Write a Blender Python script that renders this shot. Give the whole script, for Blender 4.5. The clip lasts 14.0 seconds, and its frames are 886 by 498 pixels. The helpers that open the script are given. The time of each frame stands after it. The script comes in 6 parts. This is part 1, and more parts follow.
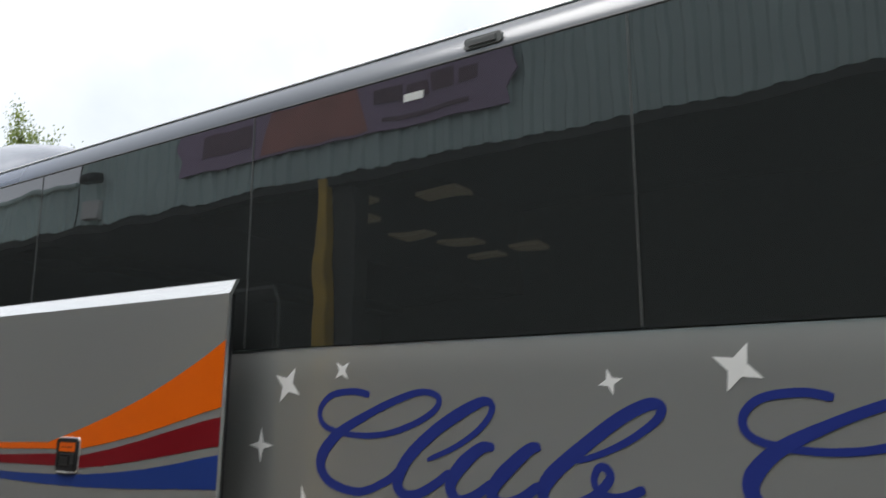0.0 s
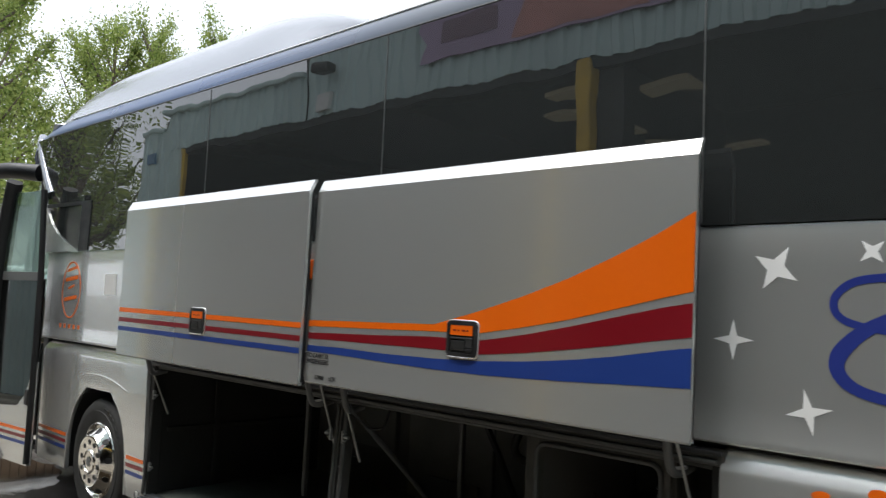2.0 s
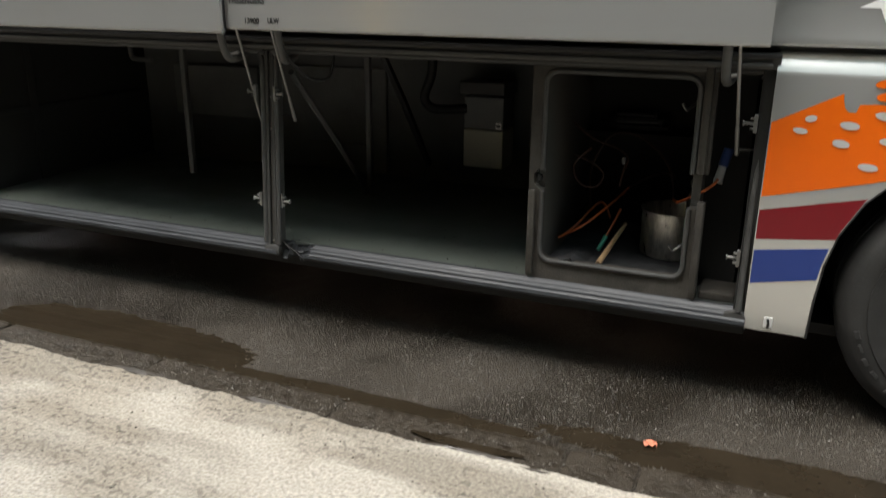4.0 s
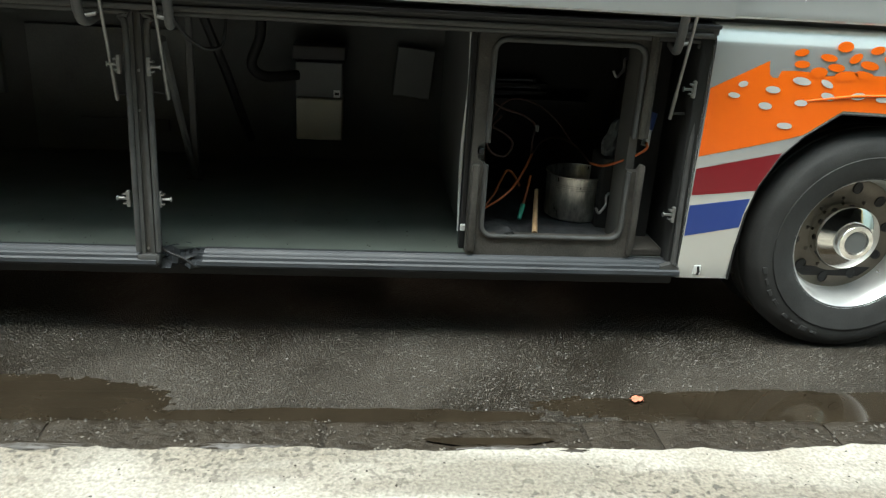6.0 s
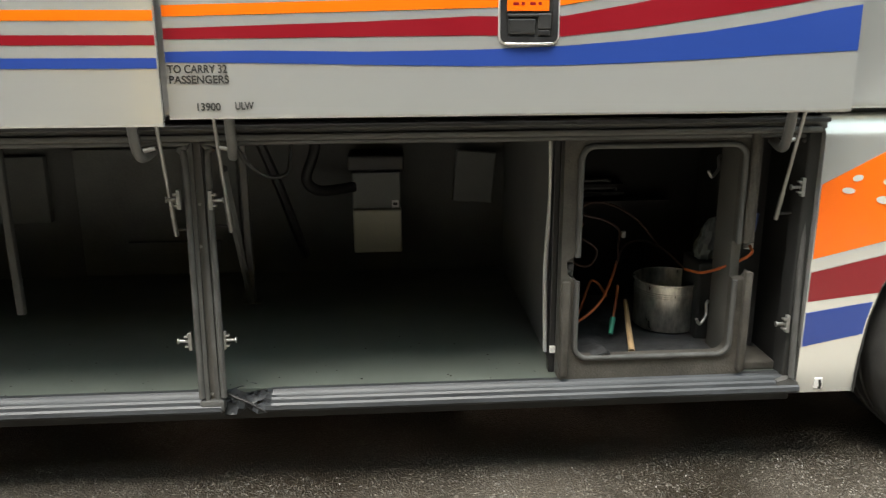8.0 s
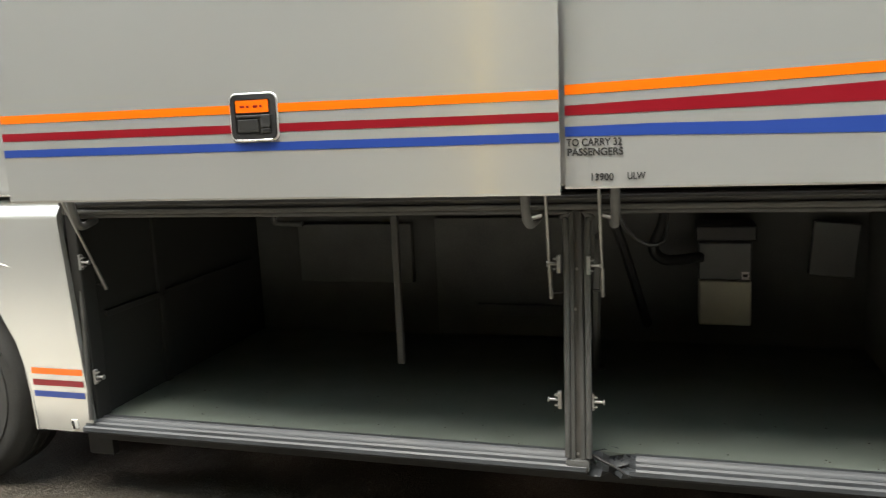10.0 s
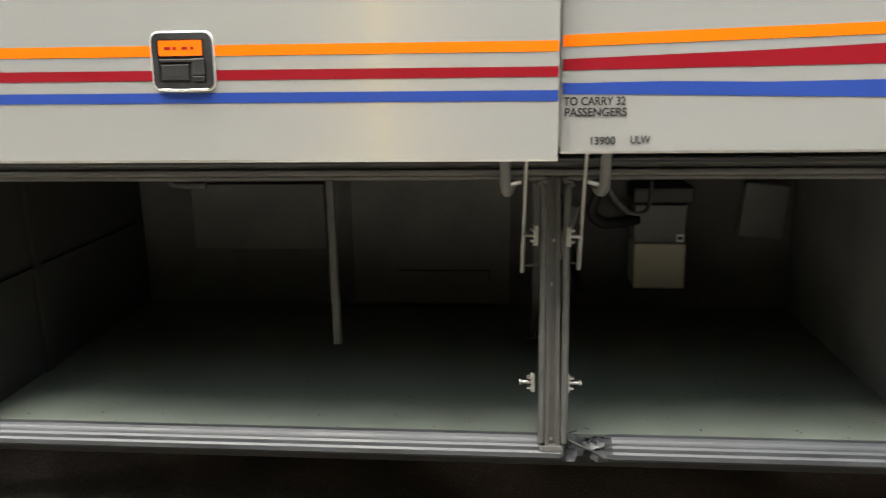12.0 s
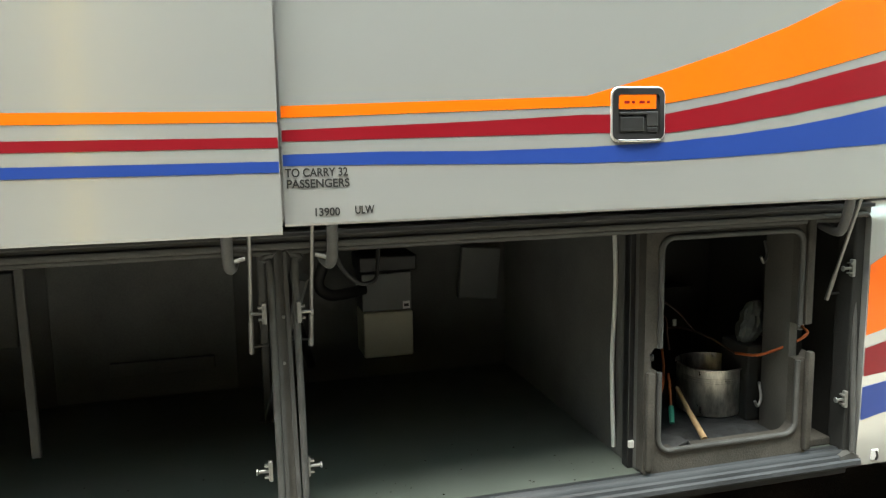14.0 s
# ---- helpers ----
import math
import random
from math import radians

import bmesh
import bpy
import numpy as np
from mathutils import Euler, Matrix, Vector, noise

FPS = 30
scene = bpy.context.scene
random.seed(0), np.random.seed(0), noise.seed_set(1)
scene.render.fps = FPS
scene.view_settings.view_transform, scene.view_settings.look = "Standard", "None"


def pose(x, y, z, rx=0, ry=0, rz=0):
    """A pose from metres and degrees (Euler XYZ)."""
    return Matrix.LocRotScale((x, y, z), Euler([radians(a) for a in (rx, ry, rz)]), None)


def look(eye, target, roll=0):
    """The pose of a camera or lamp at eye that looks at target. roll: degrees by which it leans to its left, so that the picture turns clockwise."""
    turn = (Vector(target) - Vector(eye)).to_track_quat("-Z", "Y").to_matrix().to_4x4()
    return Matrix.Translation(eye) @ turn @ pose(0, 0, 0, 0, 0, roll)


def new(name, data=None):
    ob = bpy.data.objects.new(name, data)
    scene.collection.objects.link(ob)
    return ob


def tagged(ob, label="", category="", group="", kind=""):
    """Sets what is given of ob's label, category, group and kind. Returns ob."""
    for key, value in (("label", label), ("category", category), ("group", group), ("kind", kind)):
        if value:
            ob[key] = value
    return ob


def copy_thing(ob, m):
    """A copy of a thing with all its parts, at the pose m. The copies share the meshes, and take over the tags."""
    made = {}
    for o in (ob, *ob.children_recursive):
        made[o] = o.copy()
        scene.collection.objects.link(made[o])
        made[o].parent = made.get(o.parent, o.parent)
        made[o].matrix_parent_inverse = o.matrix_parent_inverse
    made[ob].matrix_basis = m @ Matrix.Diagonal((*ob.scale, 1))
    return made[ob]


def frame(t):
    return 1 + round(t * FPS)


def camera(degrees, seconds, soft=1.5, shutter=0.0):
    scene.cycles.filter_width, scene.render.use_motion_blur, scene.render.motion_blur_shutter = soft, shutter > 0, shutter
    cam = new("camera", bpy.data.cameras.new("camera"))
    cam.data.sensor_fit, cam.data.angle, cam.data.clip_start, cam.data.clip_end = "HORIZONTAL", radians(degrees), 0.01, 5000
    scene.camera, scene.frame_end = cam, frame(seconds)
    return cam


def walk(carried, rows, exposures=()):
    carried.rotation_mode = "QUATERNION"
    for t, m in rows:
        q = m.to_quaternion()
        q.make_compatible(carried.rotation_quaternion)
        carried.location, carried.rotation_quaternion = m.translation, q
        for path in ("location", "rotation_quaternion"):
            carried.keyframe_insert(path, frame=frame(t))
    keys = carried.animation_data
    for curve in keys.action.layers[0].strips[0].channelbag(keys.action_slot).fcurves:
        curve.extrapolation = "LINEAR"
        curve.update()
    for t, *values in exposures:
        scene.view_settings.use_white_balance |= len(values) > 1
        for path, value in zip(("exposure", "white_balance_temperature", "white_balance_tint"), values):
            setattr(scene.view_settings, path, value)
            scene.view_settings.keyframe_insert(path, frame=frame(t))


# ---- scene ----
cam = camera(58.5, 14.0, soft=1.18, shutter=0.2)
PATH = [
    (0, (4.89, -2.523, 1.993), (3.804, -0.888, 2.376), -0.1),
    (0.2, (4.753, -2.577, 1.973), (3.6, -0.969, 2.263), 0.2),
    (0.5, (4.545, -2.614, 1.952), (3.358, -1.022, 2.191), 0.5),
    (1, (4.185, -2.684, 1.875), (2.896, -1.179, 2.149), 2.5),
    (1.5, (3.837, -2.702, 1.855), (2.485, -1.237, 2.014), 2.7),
    (2, (3.481, -2.8, 1.883), (2.098, -1.363, 2.03), 2.6),
    (2.2, (3.351, -2.932, 1.891), (1.947, -1.515, 2.016), 2.0),
    (2.5, (3.118, -3.132, 1.87), (1.809, -1.62, 1.885), 1.8),
    (3, (2.769, -3.155, 1.737), (1.588, -1.553, 1.543), 2.2),
    (3.5, (2.435, -3.114, 1.753), (1.464, -1.413, 1.347), -1.0),
    (4, (2.239, -3.108, 1.622), (1.502, -1.357, 0.996), 0.4),
    (4.2, (2.053, -3.249, 1.662), (1.402, -1.51, 0.918), -0.1),
    (6.3, (0.85, -2.925, 1.617), (1.092, -1.062, 0.933), 3.2),
    (6.5, (0.956, -2.817, 1.655), (1.114, -0.911, 1.071), -0.1),
    (7, (0.799, -2.693, 1.682), (1.035, -0.795, 1.097), 0.1),
    (7.2, (0.738, -2.69, 1.691), (1.024, -0.798, 1.11), 0.4),
    (9.3, (0.628, -2.771, 1.701), (0.303, -0.836, 1.314), -1.7),
    (9.5, (0.487, -2.824, 1.722), (0.122, -0.894, 1.348), -1.8),
    (10, (0.362, -2.807, 1.701), (-0.202, -0.917, 1.371), -2.6),
    (10.5, (0.225, -2.6, 1.728), (-0.478, -0.764, 1.363), -3.3),
    (11, (-0.06, -2.461, 1.716), (-0.743, -0.609, 1.394), -2.8),
    (11.5, (-0.097, -2.516, 1.711), (-0.651, -0.63, 1.346), -1.9),
    (12, (-0.116, -2.538, 1.723), (-0.297, -0.601, 1.256), -1.0),
    (12.5, (-0.06, -2.681, 1.736), (0.07, -0.732, 1.308), -1.1),
    (13, (-0.029, -2.663, 1.739), (0.263, -0.725, 1.343), -1.2),
    (13.5, (-0.071, -2.59, 1.732), (0.371, -0.671, 1.379), -1.8),
    (14, (-0.128, -2.457, 1.709), (0.383, -0.546, 1.412), -1.1),
]
walk(cam, [(t, look(e, g, r)) for t, e, g, r in PATH], [(0, 0.22, 6250, 12), (0.3, 0.62, 6150, 8), (0.5, 0.86, 6150, 8), (1.0, 0.86, 6150, 8), (1.5, 0.78, 6200, 11), (2.2, 0.58, 6250, 11), (2.5, 0.8, 6300, 11), (3.0, 1.7, 6200, 6), (3.5, 1.55, 6250, 10), (4.0, 1.05, 6500, 11), (6.4, 1.75, 6000, 0), (7.0, 2.08, 6350, 7), (9.5, 2.1, 6700, 8), (10.7, 2.0, 6700, 8), (12, 2.35, 6750, 10), (13, 2.05, 6850, 7), (14, 2.25, 6500, 2)])

# ---- world and light ----
world = bpy.data.worlds.new("overcast_sky")
scene.world = world
world.use_nodes = True
wn, wl = world.node_tree.nodes, world.node_tree.links
wn.clear()
sky = wn.new("ShaderNodeTexSky")
sky.sky_type, sky.sun_disc = "NISHITA", False
sky.sun_elevation, sky.sun_rotation = radians(72), radians(219)
coord = wn.new("ShaderNodeTexCoord")
cloud = wn.new("ShaderNodeTexNoise")
cloud.inputs["Scale"].default_value, cloud.inputs["Detail"].default_value = 2.2, 6.0
ramp = wn.new("ShaderNodeValToRGB")
ramp.color_ramp.elements[0].position, ramp.color_ramp.elements[1].position = 0.32, 0.62
ramp.color_ramp.elements[0].color, ramp.color_ramp.elements[1].color = (6.6, 7.0, 7.5, 1), (11.0, 11.2, 11.3, 1)
blend = wn.new("ShaderNodeMixRGB")
blend.inputs["Fac"].default_value = 0.86
back = wn.new("ShaderNodeBackground")
back.inputs["Strength"].default_value = 0.11
wout = wn.new("ShaderNodeOutputWorld")
wl.new(coord.outputs["Generated"], cloud.inputs["Vector"])
wl.new(cloud.outputs["Fac"], ramp.inputs["Fac"])
wl.new(sky.outputs["Color"], blend.inputs["Color1"])
wl.new(ramp.outputs["Color"], blend.inputs["Color2"])
wl.new(blend.outputs["Color"], back.inputs["Color"])
wl.new(back.outputs["Background"], wout.inputs["Surface"])

sun = new("sun", bpy.data.lights.new("sun", "SUN"))
sun.data.energy, sun.data.angle, sun.data.color = 2.6, radians(38), (1.0, 0.95, 0.87)
sun.matrix_world = look((-4, -5, 20), (0, 0, 0))


# ---- materials ----
def pmat(name, col, rough=0.5, metal=0.0, var=0.12, scale=6.0, bump=0.0, bscale=150.0, coat=0.0, ior=1.5, rvar=0.1, stretch=(1, 1, 1), detail=5.0):
    """A surface with broad stains, fine grain, uneven gloss and a little relief."""
    m = bpy.data.materials.new(name)
    m.use_nodes = True
    n, l = m.node_tree.nodes, m.node_tree.links
    b = n["Principled BSDF"]
    b.inputs["Metallic"].default_value, b.inputs["IOR"].default_value = metal, ior
    b.inputs["Coat Weight"].default_value, b.inputs["Coat Roughness"].default_value = coat, 0.06
    tc = n.new("ShaderNodeTexCoord")
    mp = n.new("ShaderNodeMapping")
    mp.inputs["Scale"].default_value = stretch
    l.new(tc.outputs["Object"], mp.inputs["Vector"])
    big, fine = n.new("ShaderNodeTexNoise"), n.new("ShaderNodeTexNoise")
    big.inputs["Scale"].default_value, big.inputs["Detail"].default_value = scale, detail
    fine.inputs["Scale"].default_value, fine.inputs["Detail"].default_value = bscale, 3.0
    for t in (big, fine):
        l.new(mp.outputs["Vector"], t.inputs["Vector"])
    add = n.new("ShaderNodeMath")
    add.operation = "MULTIPLY_ADD"
    add.inputs[1].default_value = 0.35
    l.new(fine.outputs["Fac"], add.inputs[0])
    l.new(big.outputs["Fac"], add.inputs[2])
    r = n.new("ShaderNodeValToRGB")
    r.color_ramp.elements[0].position, r.color_ramp.elements[1].position = 0.4, 0.95
    r.color_ramp.elements[0].color = tuple(c * (1 - var) for c in col) + (1,)
    r.color_ramp.elements[1].color = tuple(min(1, c * (1 + var)) for c in col) + (1,)
    l.new(add.outputs["Value"], r.inputs["Fac"])
    l.new(r.outputs["Color"], b.inputs["Base Color"])
    rr = n.new("ShaderNodeMapRange")
    rr.inputs["From Min"].default_value, rr.inputs["From Max"].default_value = 0.3, 0.7
    rr.inputs["To Min"].default_value, rr.inputs["To Max"].default_value = max(0.0, rough - rvar), min(1, rough + rvar)
    l.new(big.outputs["Fac"], rr.inputs["Value"])
    l.new(rr.outputs["Result"], b.inputs["Roughness"])
    if bump:
        bp = n.new("ShaderNodeBump")
        bp.inputs["Strength"].default_value, bp.inputs["Distance"].default_value = bump, 0.01
        l.new(add.outputs["Value"], bp.inputs["Height"])
        l.new(bp.outputs["Normal"], b.inputs["Normal"])
    return m


SILVER = pmat("silver_metallic_paint", (0.665, 0.673, 0.657), 0.27, 0.66, 0.02, 0.9, 0.0, 900, coat=1.0, rvar=0.0, detail=0.5)
SILVER.node_tree.nodes["Principled BSDF"].inputs["Coat IOR"].default_value = 1.58


def fade(m, stops):
    """Let a paint change colour along the coach: (x in metres, colour) from front to rear."""
    n, l = m.node_tree.nodes, m.node_tree.links
    tc, sep, mr, r, mul = (n.new("ShaderNode" + k) for k in ("TexCoord", "SeparateXYZ", "MapRange", "ValToRGB", "MixRGB"))
    l.new(tc.outputs["Object"], sep.inputs["Vector"])
    l.new(sep.outputs["X"], mr.inputs["Value"])
    x0, x1 = stops[0][0], stops[-1][0]
    mr.inputs["From Min"].default_value, mr.inputs["From Max"].default_value = x0, x1
    e = r.color_ramp.elements
    while len(e) < len(stops):
        e.new(0.5)
    for k, (x, c) in enumerate(stops):
        e[k].position, e[k].color = (x - x0) / (x1 - x0), c + (1,)
    l.new(mr.outputs["Result"], r.inputs["Fac"])
    mul.blend_type = "MULTIPLY"
    mul.inputs["Fac"].default_value = 1.0
    p = n["Principled BSDF"]
    l.new(p.inputs["Base Color"].links[0].from_socket, mul.inputs["Color1"])
    l.new(r.outputs["Color"], mul.inputs["Color2"])
    l.new(mul.outputs["Color"], p.inputs["Base Color"])
    return m


# body silver darkened to hold down the bright sky on roof and pillar
ROOFSILVER = pmat("darkened_silver_paint", (0.27, 0.282, 0.302), 0.24, 0.8, 0.06, 2.5, 0.0, 600, coat=0.25, rvar=0.03)
# blue front and dark rear are reflections painted into the silver
SILVER_COVE = fade(pmat("silver_cove_with_painted_reflection", (0.9, 0.9, 0.9), 0.28, 0.35, 0.04, 0.8, 0.0, 900, coat=0.05, rvar=0.02, detail=0.5), [(-5.5, (0.03, 0.07, 0.19)), (-1.6, (0.04, 0.085, 0.20)), (0.6, (0.12, 0.135, 0.16)), (4.0, (0.15, 0.157, 0.165))])
ORANGE = pmat("orange_vinyl", (0.90, 0.148, 0.001), 0.35, 0, 0.03, 3, coat=0.3, rvar=0.04)
CRIMSON = pmat("crimson_vinyl", (0.205, 0.004, 0.011), 0.35, 0, 0.04, 3, coat=0.12, rvar=0.04)
BLUE = pmat("blue_vinyl", (0.017, 0.048, 0.245), 0.35, 0, 0.04, 3, coat=0.12, rvar=0.04)
NAVY = pmat("navy_script_vinyl", (0.025, 0.042, 0.25), 0.35, 0, 0.04, 3, coat=0.3, rvar=0.04)
STARWHITE = pmat("silver_white_vinyl", (0.94, 0.94, 0.93), 0.3, 0, 0.02, 3, coat=0.2)
DOTSILVER = pmat("pale_grey_vinyl", (0.60, 0.60, 0.58), 0.4, 0.2, 0.03, 3)
GLASS = pmat("dark_privacy_glass", (0.030, 0.033, 0.033), 0.012, 0, 0.1, 1.0, ior=1.95, rvar=0.01)
DOORGLASS = pmat("near_black_door_glass", (0.008, 0.009, 0.009), 0.02, 0, 0.1, 1.0, ior=1.42, rvar=0.01)
CABGLASS = pmat("green_tinted_glass", (0.33, 0.45, 0.40), 0.02, 0, 0.1, 1.0, ior=1.7, rvar=0.01)
RUBBER = pmat("black_rubber", (0.012, 0.012, 0.012), 0.6, 0, 0.3, 8, 0.15, 120)
TYRE = pmat("tyre_rubber", (0.030, 0.030, 0.029), 0.72, 0, 0.5, 9, 0.2, 160)
CHROME = pmat("polished_alloy", (0.80, 0.78, 0.74), 0.12, 1.0, 0.06, 9, 0.02, 90, rvar=0.07)
SATIN = pmat("satin_alloy", (0.74, 0.74, 0.73), 0.36, 0.75, 0.08, 8, 0.02, 80)
ALLOY_DIRTY = pmat("brake_dusted_alloy", (0.20, 0.18, 0.15), 0.42, 0.75, 0.2, 6, 0.05, 60)
DARKIN = pmat("dark_grey_locker_lining", (0.165, 0.168, 0.160), 0.9, 0, 0.3, 3, 0.2, 130)
FRAMEGREY = pmat("dusty_grey_frame_paint", (0.075, 0.072, 0.066), 0.55, 0, 0.3, 7, 0.15, 110)
SEALGREY = pmat("dusty_grey_seal", (0.065, 0.065, 0.063), 0.6, 0, 0.35, 14, 0.15, 160)
SILLALU = pmat("scuffed_aluminium_sill", (0.043, 0.047, 0.052), 0.48, 0.25, 0.35, 16, 0.12, 220, stretch=(0.25, 1, 1))
ENDWALL = pmat("black_grey_end_wall", (0.11, 0.11, 0.104), 0.85, 0, 0.3, 4, 0.2, 120)
# ceiling colour kept dark so less light bounces onto the deep floor
CEILDARK = pmat("charcoal_low_bounce_ceiling", (0.05, 0.05, 0.048), 0.95, 0, 0.3, 5, 0.25, 150)
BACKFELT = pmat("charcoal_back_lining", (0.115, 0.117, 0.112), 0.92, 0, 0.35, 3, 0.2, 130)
# near-black colour stands for shade in bay ends, jambs and compartment
SHADEBLACK = pmat("near_black_shade_lining", (0.020, 0.020, 0.019), 0.95, 0, 0.3, 6, 0.3, 160)
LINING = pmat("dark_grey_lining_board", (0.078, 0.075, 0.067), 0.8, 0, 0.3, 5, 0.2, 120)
LFLOOR = pmat("pale_green_grey_lino", (0.108, 0.124, 0.108), 0.42, 0, 0.16, 5, 0.06, 240)
COMPGREY = pmat("dusty_grey_fibre_compartment", (0.060, 0.055, 0.047), 0.85, 0, 0.55, 9, 0.5, 130)
CARPET = pmat("grey_felt_mat", (0.036, 0.037, 0.039), 0.95, 0, 0.6, 22, 1.0, 260)
STEEL = pmat("zinc_steel", (0.30, 0.30, 0.29), 0.45, 0.7, 0.2, 20)
POLEGREY = pmat("darkened_grey_metal", (0.055, 0.055, 0.053), 0.6, 0, 0.3, 9)
TUBEGREY = pmat("grey_painted_tube", (0.11, 0.11, 0.108), 0.5, 0.1, 0.3, 9)
BLACKPL = pmat("black_plastic", (0.016, 0.016, 0.017), 0.45, 0, 0.3, 10, 0.1, 150)
HANDLEGREY = pmat("dark_grey_handle_plastic", (0.027, 0.027, 0.027), 0.42, 0, 0.2, 30)
WHITEPL = pmat("white_plastic", (0.72, 0.72, 0.70), 0.45, 0, 0.08, 6)
BOXGREY = pmat("grey_box_plastic", (0.14, 0.145, 0.14), 0.5, 0, 0.12, 6)
BOXBEIGE = pmat("beige_box_plastic", (0.52, 0.50, 0.40), 0.5, 0, 0.1, 6)
POTALU = pmat("worn_pot_aluminium", (0.58, 0.56, 0.51), 0.36, 0.85, 0.5, 16, 0.10, 60, stretch=(2.5, 2.5, 0.6))
CABLE = pmat("orange_cable", (0.33, 0.075, 0.015), 0.5, 0, 0.3, 15)
CABLE_DARK = pmat("dull_red_and_shaded_cable", (0.05, 0.02, 0.014), 0.5, 0, 0.25, 15)
WOOD = pmat("bare_wood_handle", (0.42, 0.28, 0.15), 0.55, 0, 0.25, 9, 0.15, 60, stretch=(4, 4, 0.6))
GREENPL = pmat("green_plastic", (0.03, 0.26, 0.17), 0.45, 0, 0.15, 9)
PALEPLUG = pmat("pale_grey_plug_plastic", (0.42, 0.42, 0.40), 0.45, 0, 0.15, 9)
BAGPLASTIC = pmat("dim_grey_bag_film", (0.11, 0.12, 0.113), 0.4, 0, 0.35, 25, 0.2, 60)
BEADGREY = pmat("grey_trim_and_glass_edge", (0.11, 0.112, 0.11), 0.4, 0, 0.2, 4)
BLUEPL = pmat("blue_plug_plastic", (0.02, 0.04, 0.13), 0.4, 0, 0.15, 9)
SIGNBLUE = pmat("faded_blue_sign", (0.16, 0.27, 0.40), 0.5, 0, 0.15, 5)
BLACKINK = pmat("black_lettering", (0.015, 0.015, 0.016), 0.5, 0, 0.1, 9)
CLADDING = pmat("green_grey_cladding", (0.52, 0.645, 0.625), 0.45, 0.1, 0.12, 1.2, 0.05, 30)
YELLOW = pmat("yellow_door_guard", (0.62, 0.40, 0.03), 0.5, 0, 0.25, 4)
PURPLE = pmat("faded_purple_banner", (0.46, 0.34, 0.50), 0.6, 0, 0.12, 1.5)
REDPATCH = pmat("faded_red_print", (0.60, 0.27, 0.24), 0.6, 0, 0.2, 2)
DARKPRINT = pmat("dark_violet_print", (0.24, 0.15, 0.20), 0.6, 0, 0.2, 2)
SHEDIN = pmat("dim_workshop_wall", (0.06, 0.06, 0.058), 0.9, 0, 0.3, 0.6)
BARK = pmat("grey_brown_bark", (0.13, 0.105, 0.08), 0.9, 0, 0.35, 4, 0.6, 30, stretch=(1, 1, 0.3))
FENCE = pmat("weathered_brown_boards", (0.17, 0.105, 0.065), 0.8, 0, 0.35, 3, 0.3, 60, stretch=(5, 5, 0.5))
ROOFSHEET = pmat("grey_fibre_cement_roof", (0.24, 0.23, 0.215), 0.8, 0, 0.5, 3, 0.3, 40)
PALEROOF = pmat("pale_felt_roof", (0.62, 0.60, 0.57), 0.8, 0, 0.15, 2)
DRUM = pmat("pale_blue_drum_paint", (0.20, 0.29, 0.32), 0.5, 0.1, 0.2, 5)
LITTER = pmat("torn_orange_paper", (0.62, 0.22, 0.13), 0.8, 0, 0.35, 40)
KERB = pmat("wet_kerb_stone", (0.029, 0.0225, 0.0145), 0.5, 0, 0.6, 26, 1.0, 130, rvar=0.2, detail=9.0)
WETSTONE = pmat("wet_shiny_grit", (0.12, 0.112, 0.10), 0.2, 0, 0.5, 30, rvar=0.08)
STONE = pmat("loose_grit", (0.12, 0.108, 0.09), 0.55, 0, 0.6, 30)


CABGLASS.node_tree.nodes["Principled BSDF"].inputs["Transmission Weight"].default_value = 0.95


def leafmat(name, a, b):
    m = bpy.data.materials.new(name)
    m.use_nodes = True
    n, l = m.node_tree.nodes, m.node_tree.links
    g = n.new("ShaderNodeNewGeometry")
    r = n.new("ShaderNodeValToRGB")
    r.color_ramp.elements[0].color, r.color_ramp.elements[1].color = a + (1,), b + (1,)
    p = n["Principled BSDF"]
    l.new(g.outputs["Random Per Island"], r.inputs["Fac"])
    l.new(r.outputs["Color"], p.inputs["Base Color"])
    p.inputs["Roughness"].default_value = 0.5
    t = n.new("ShaderNodeBsdfTranslucent")
    mx = n.new("ShaderNodeMixShader")
    mx.inputs["Fac"].default_value = 0.5
    l.new(r.outputs["Color"], t.inputs["Color"])
    l.new(p.outputs["BSDF"], mx.inputs[1])
    l.new(t.outputs["BSDF"], mx.inputs[2])
    l.new(mx.outputs["Shader"], n["Material Output"].inputs["Surface"])
    return m


glass_nodes, glass_links = GLASS.node_tree.nodes, GLASS.node_tree.links
wave, wave_bump, wave_pos = glass_nodes.new("ShaderNodeTexNoise"), glass_nodes.new("ShaderNodeBump"), glass_nodes.new("ShaderNodeTexCoord")
wave.inputs["Scale"].default_value, wave.inputs["Detail"].default_value = 2.6, 1.0
wave_bump.inputs["Strength"].default_value, wave_bump.inputs["Distance"].default_value = 1.0, 0.0018
glass_links.new(wave_pos.outputs["Object"], wave.inputs["Vector"])
glass_links.new(wave.outputs["Fac"], wave_bump.inputs["Height"])
glass_links.new(wave_bump.outputs["Normal"], glass_nodes["Principled BSDF"].inputs["Normal"])

LEAF = leafmat("young_poplar_leaves", (0.13, 0.20, 0.04), (0.36, 0.42, 0.12))


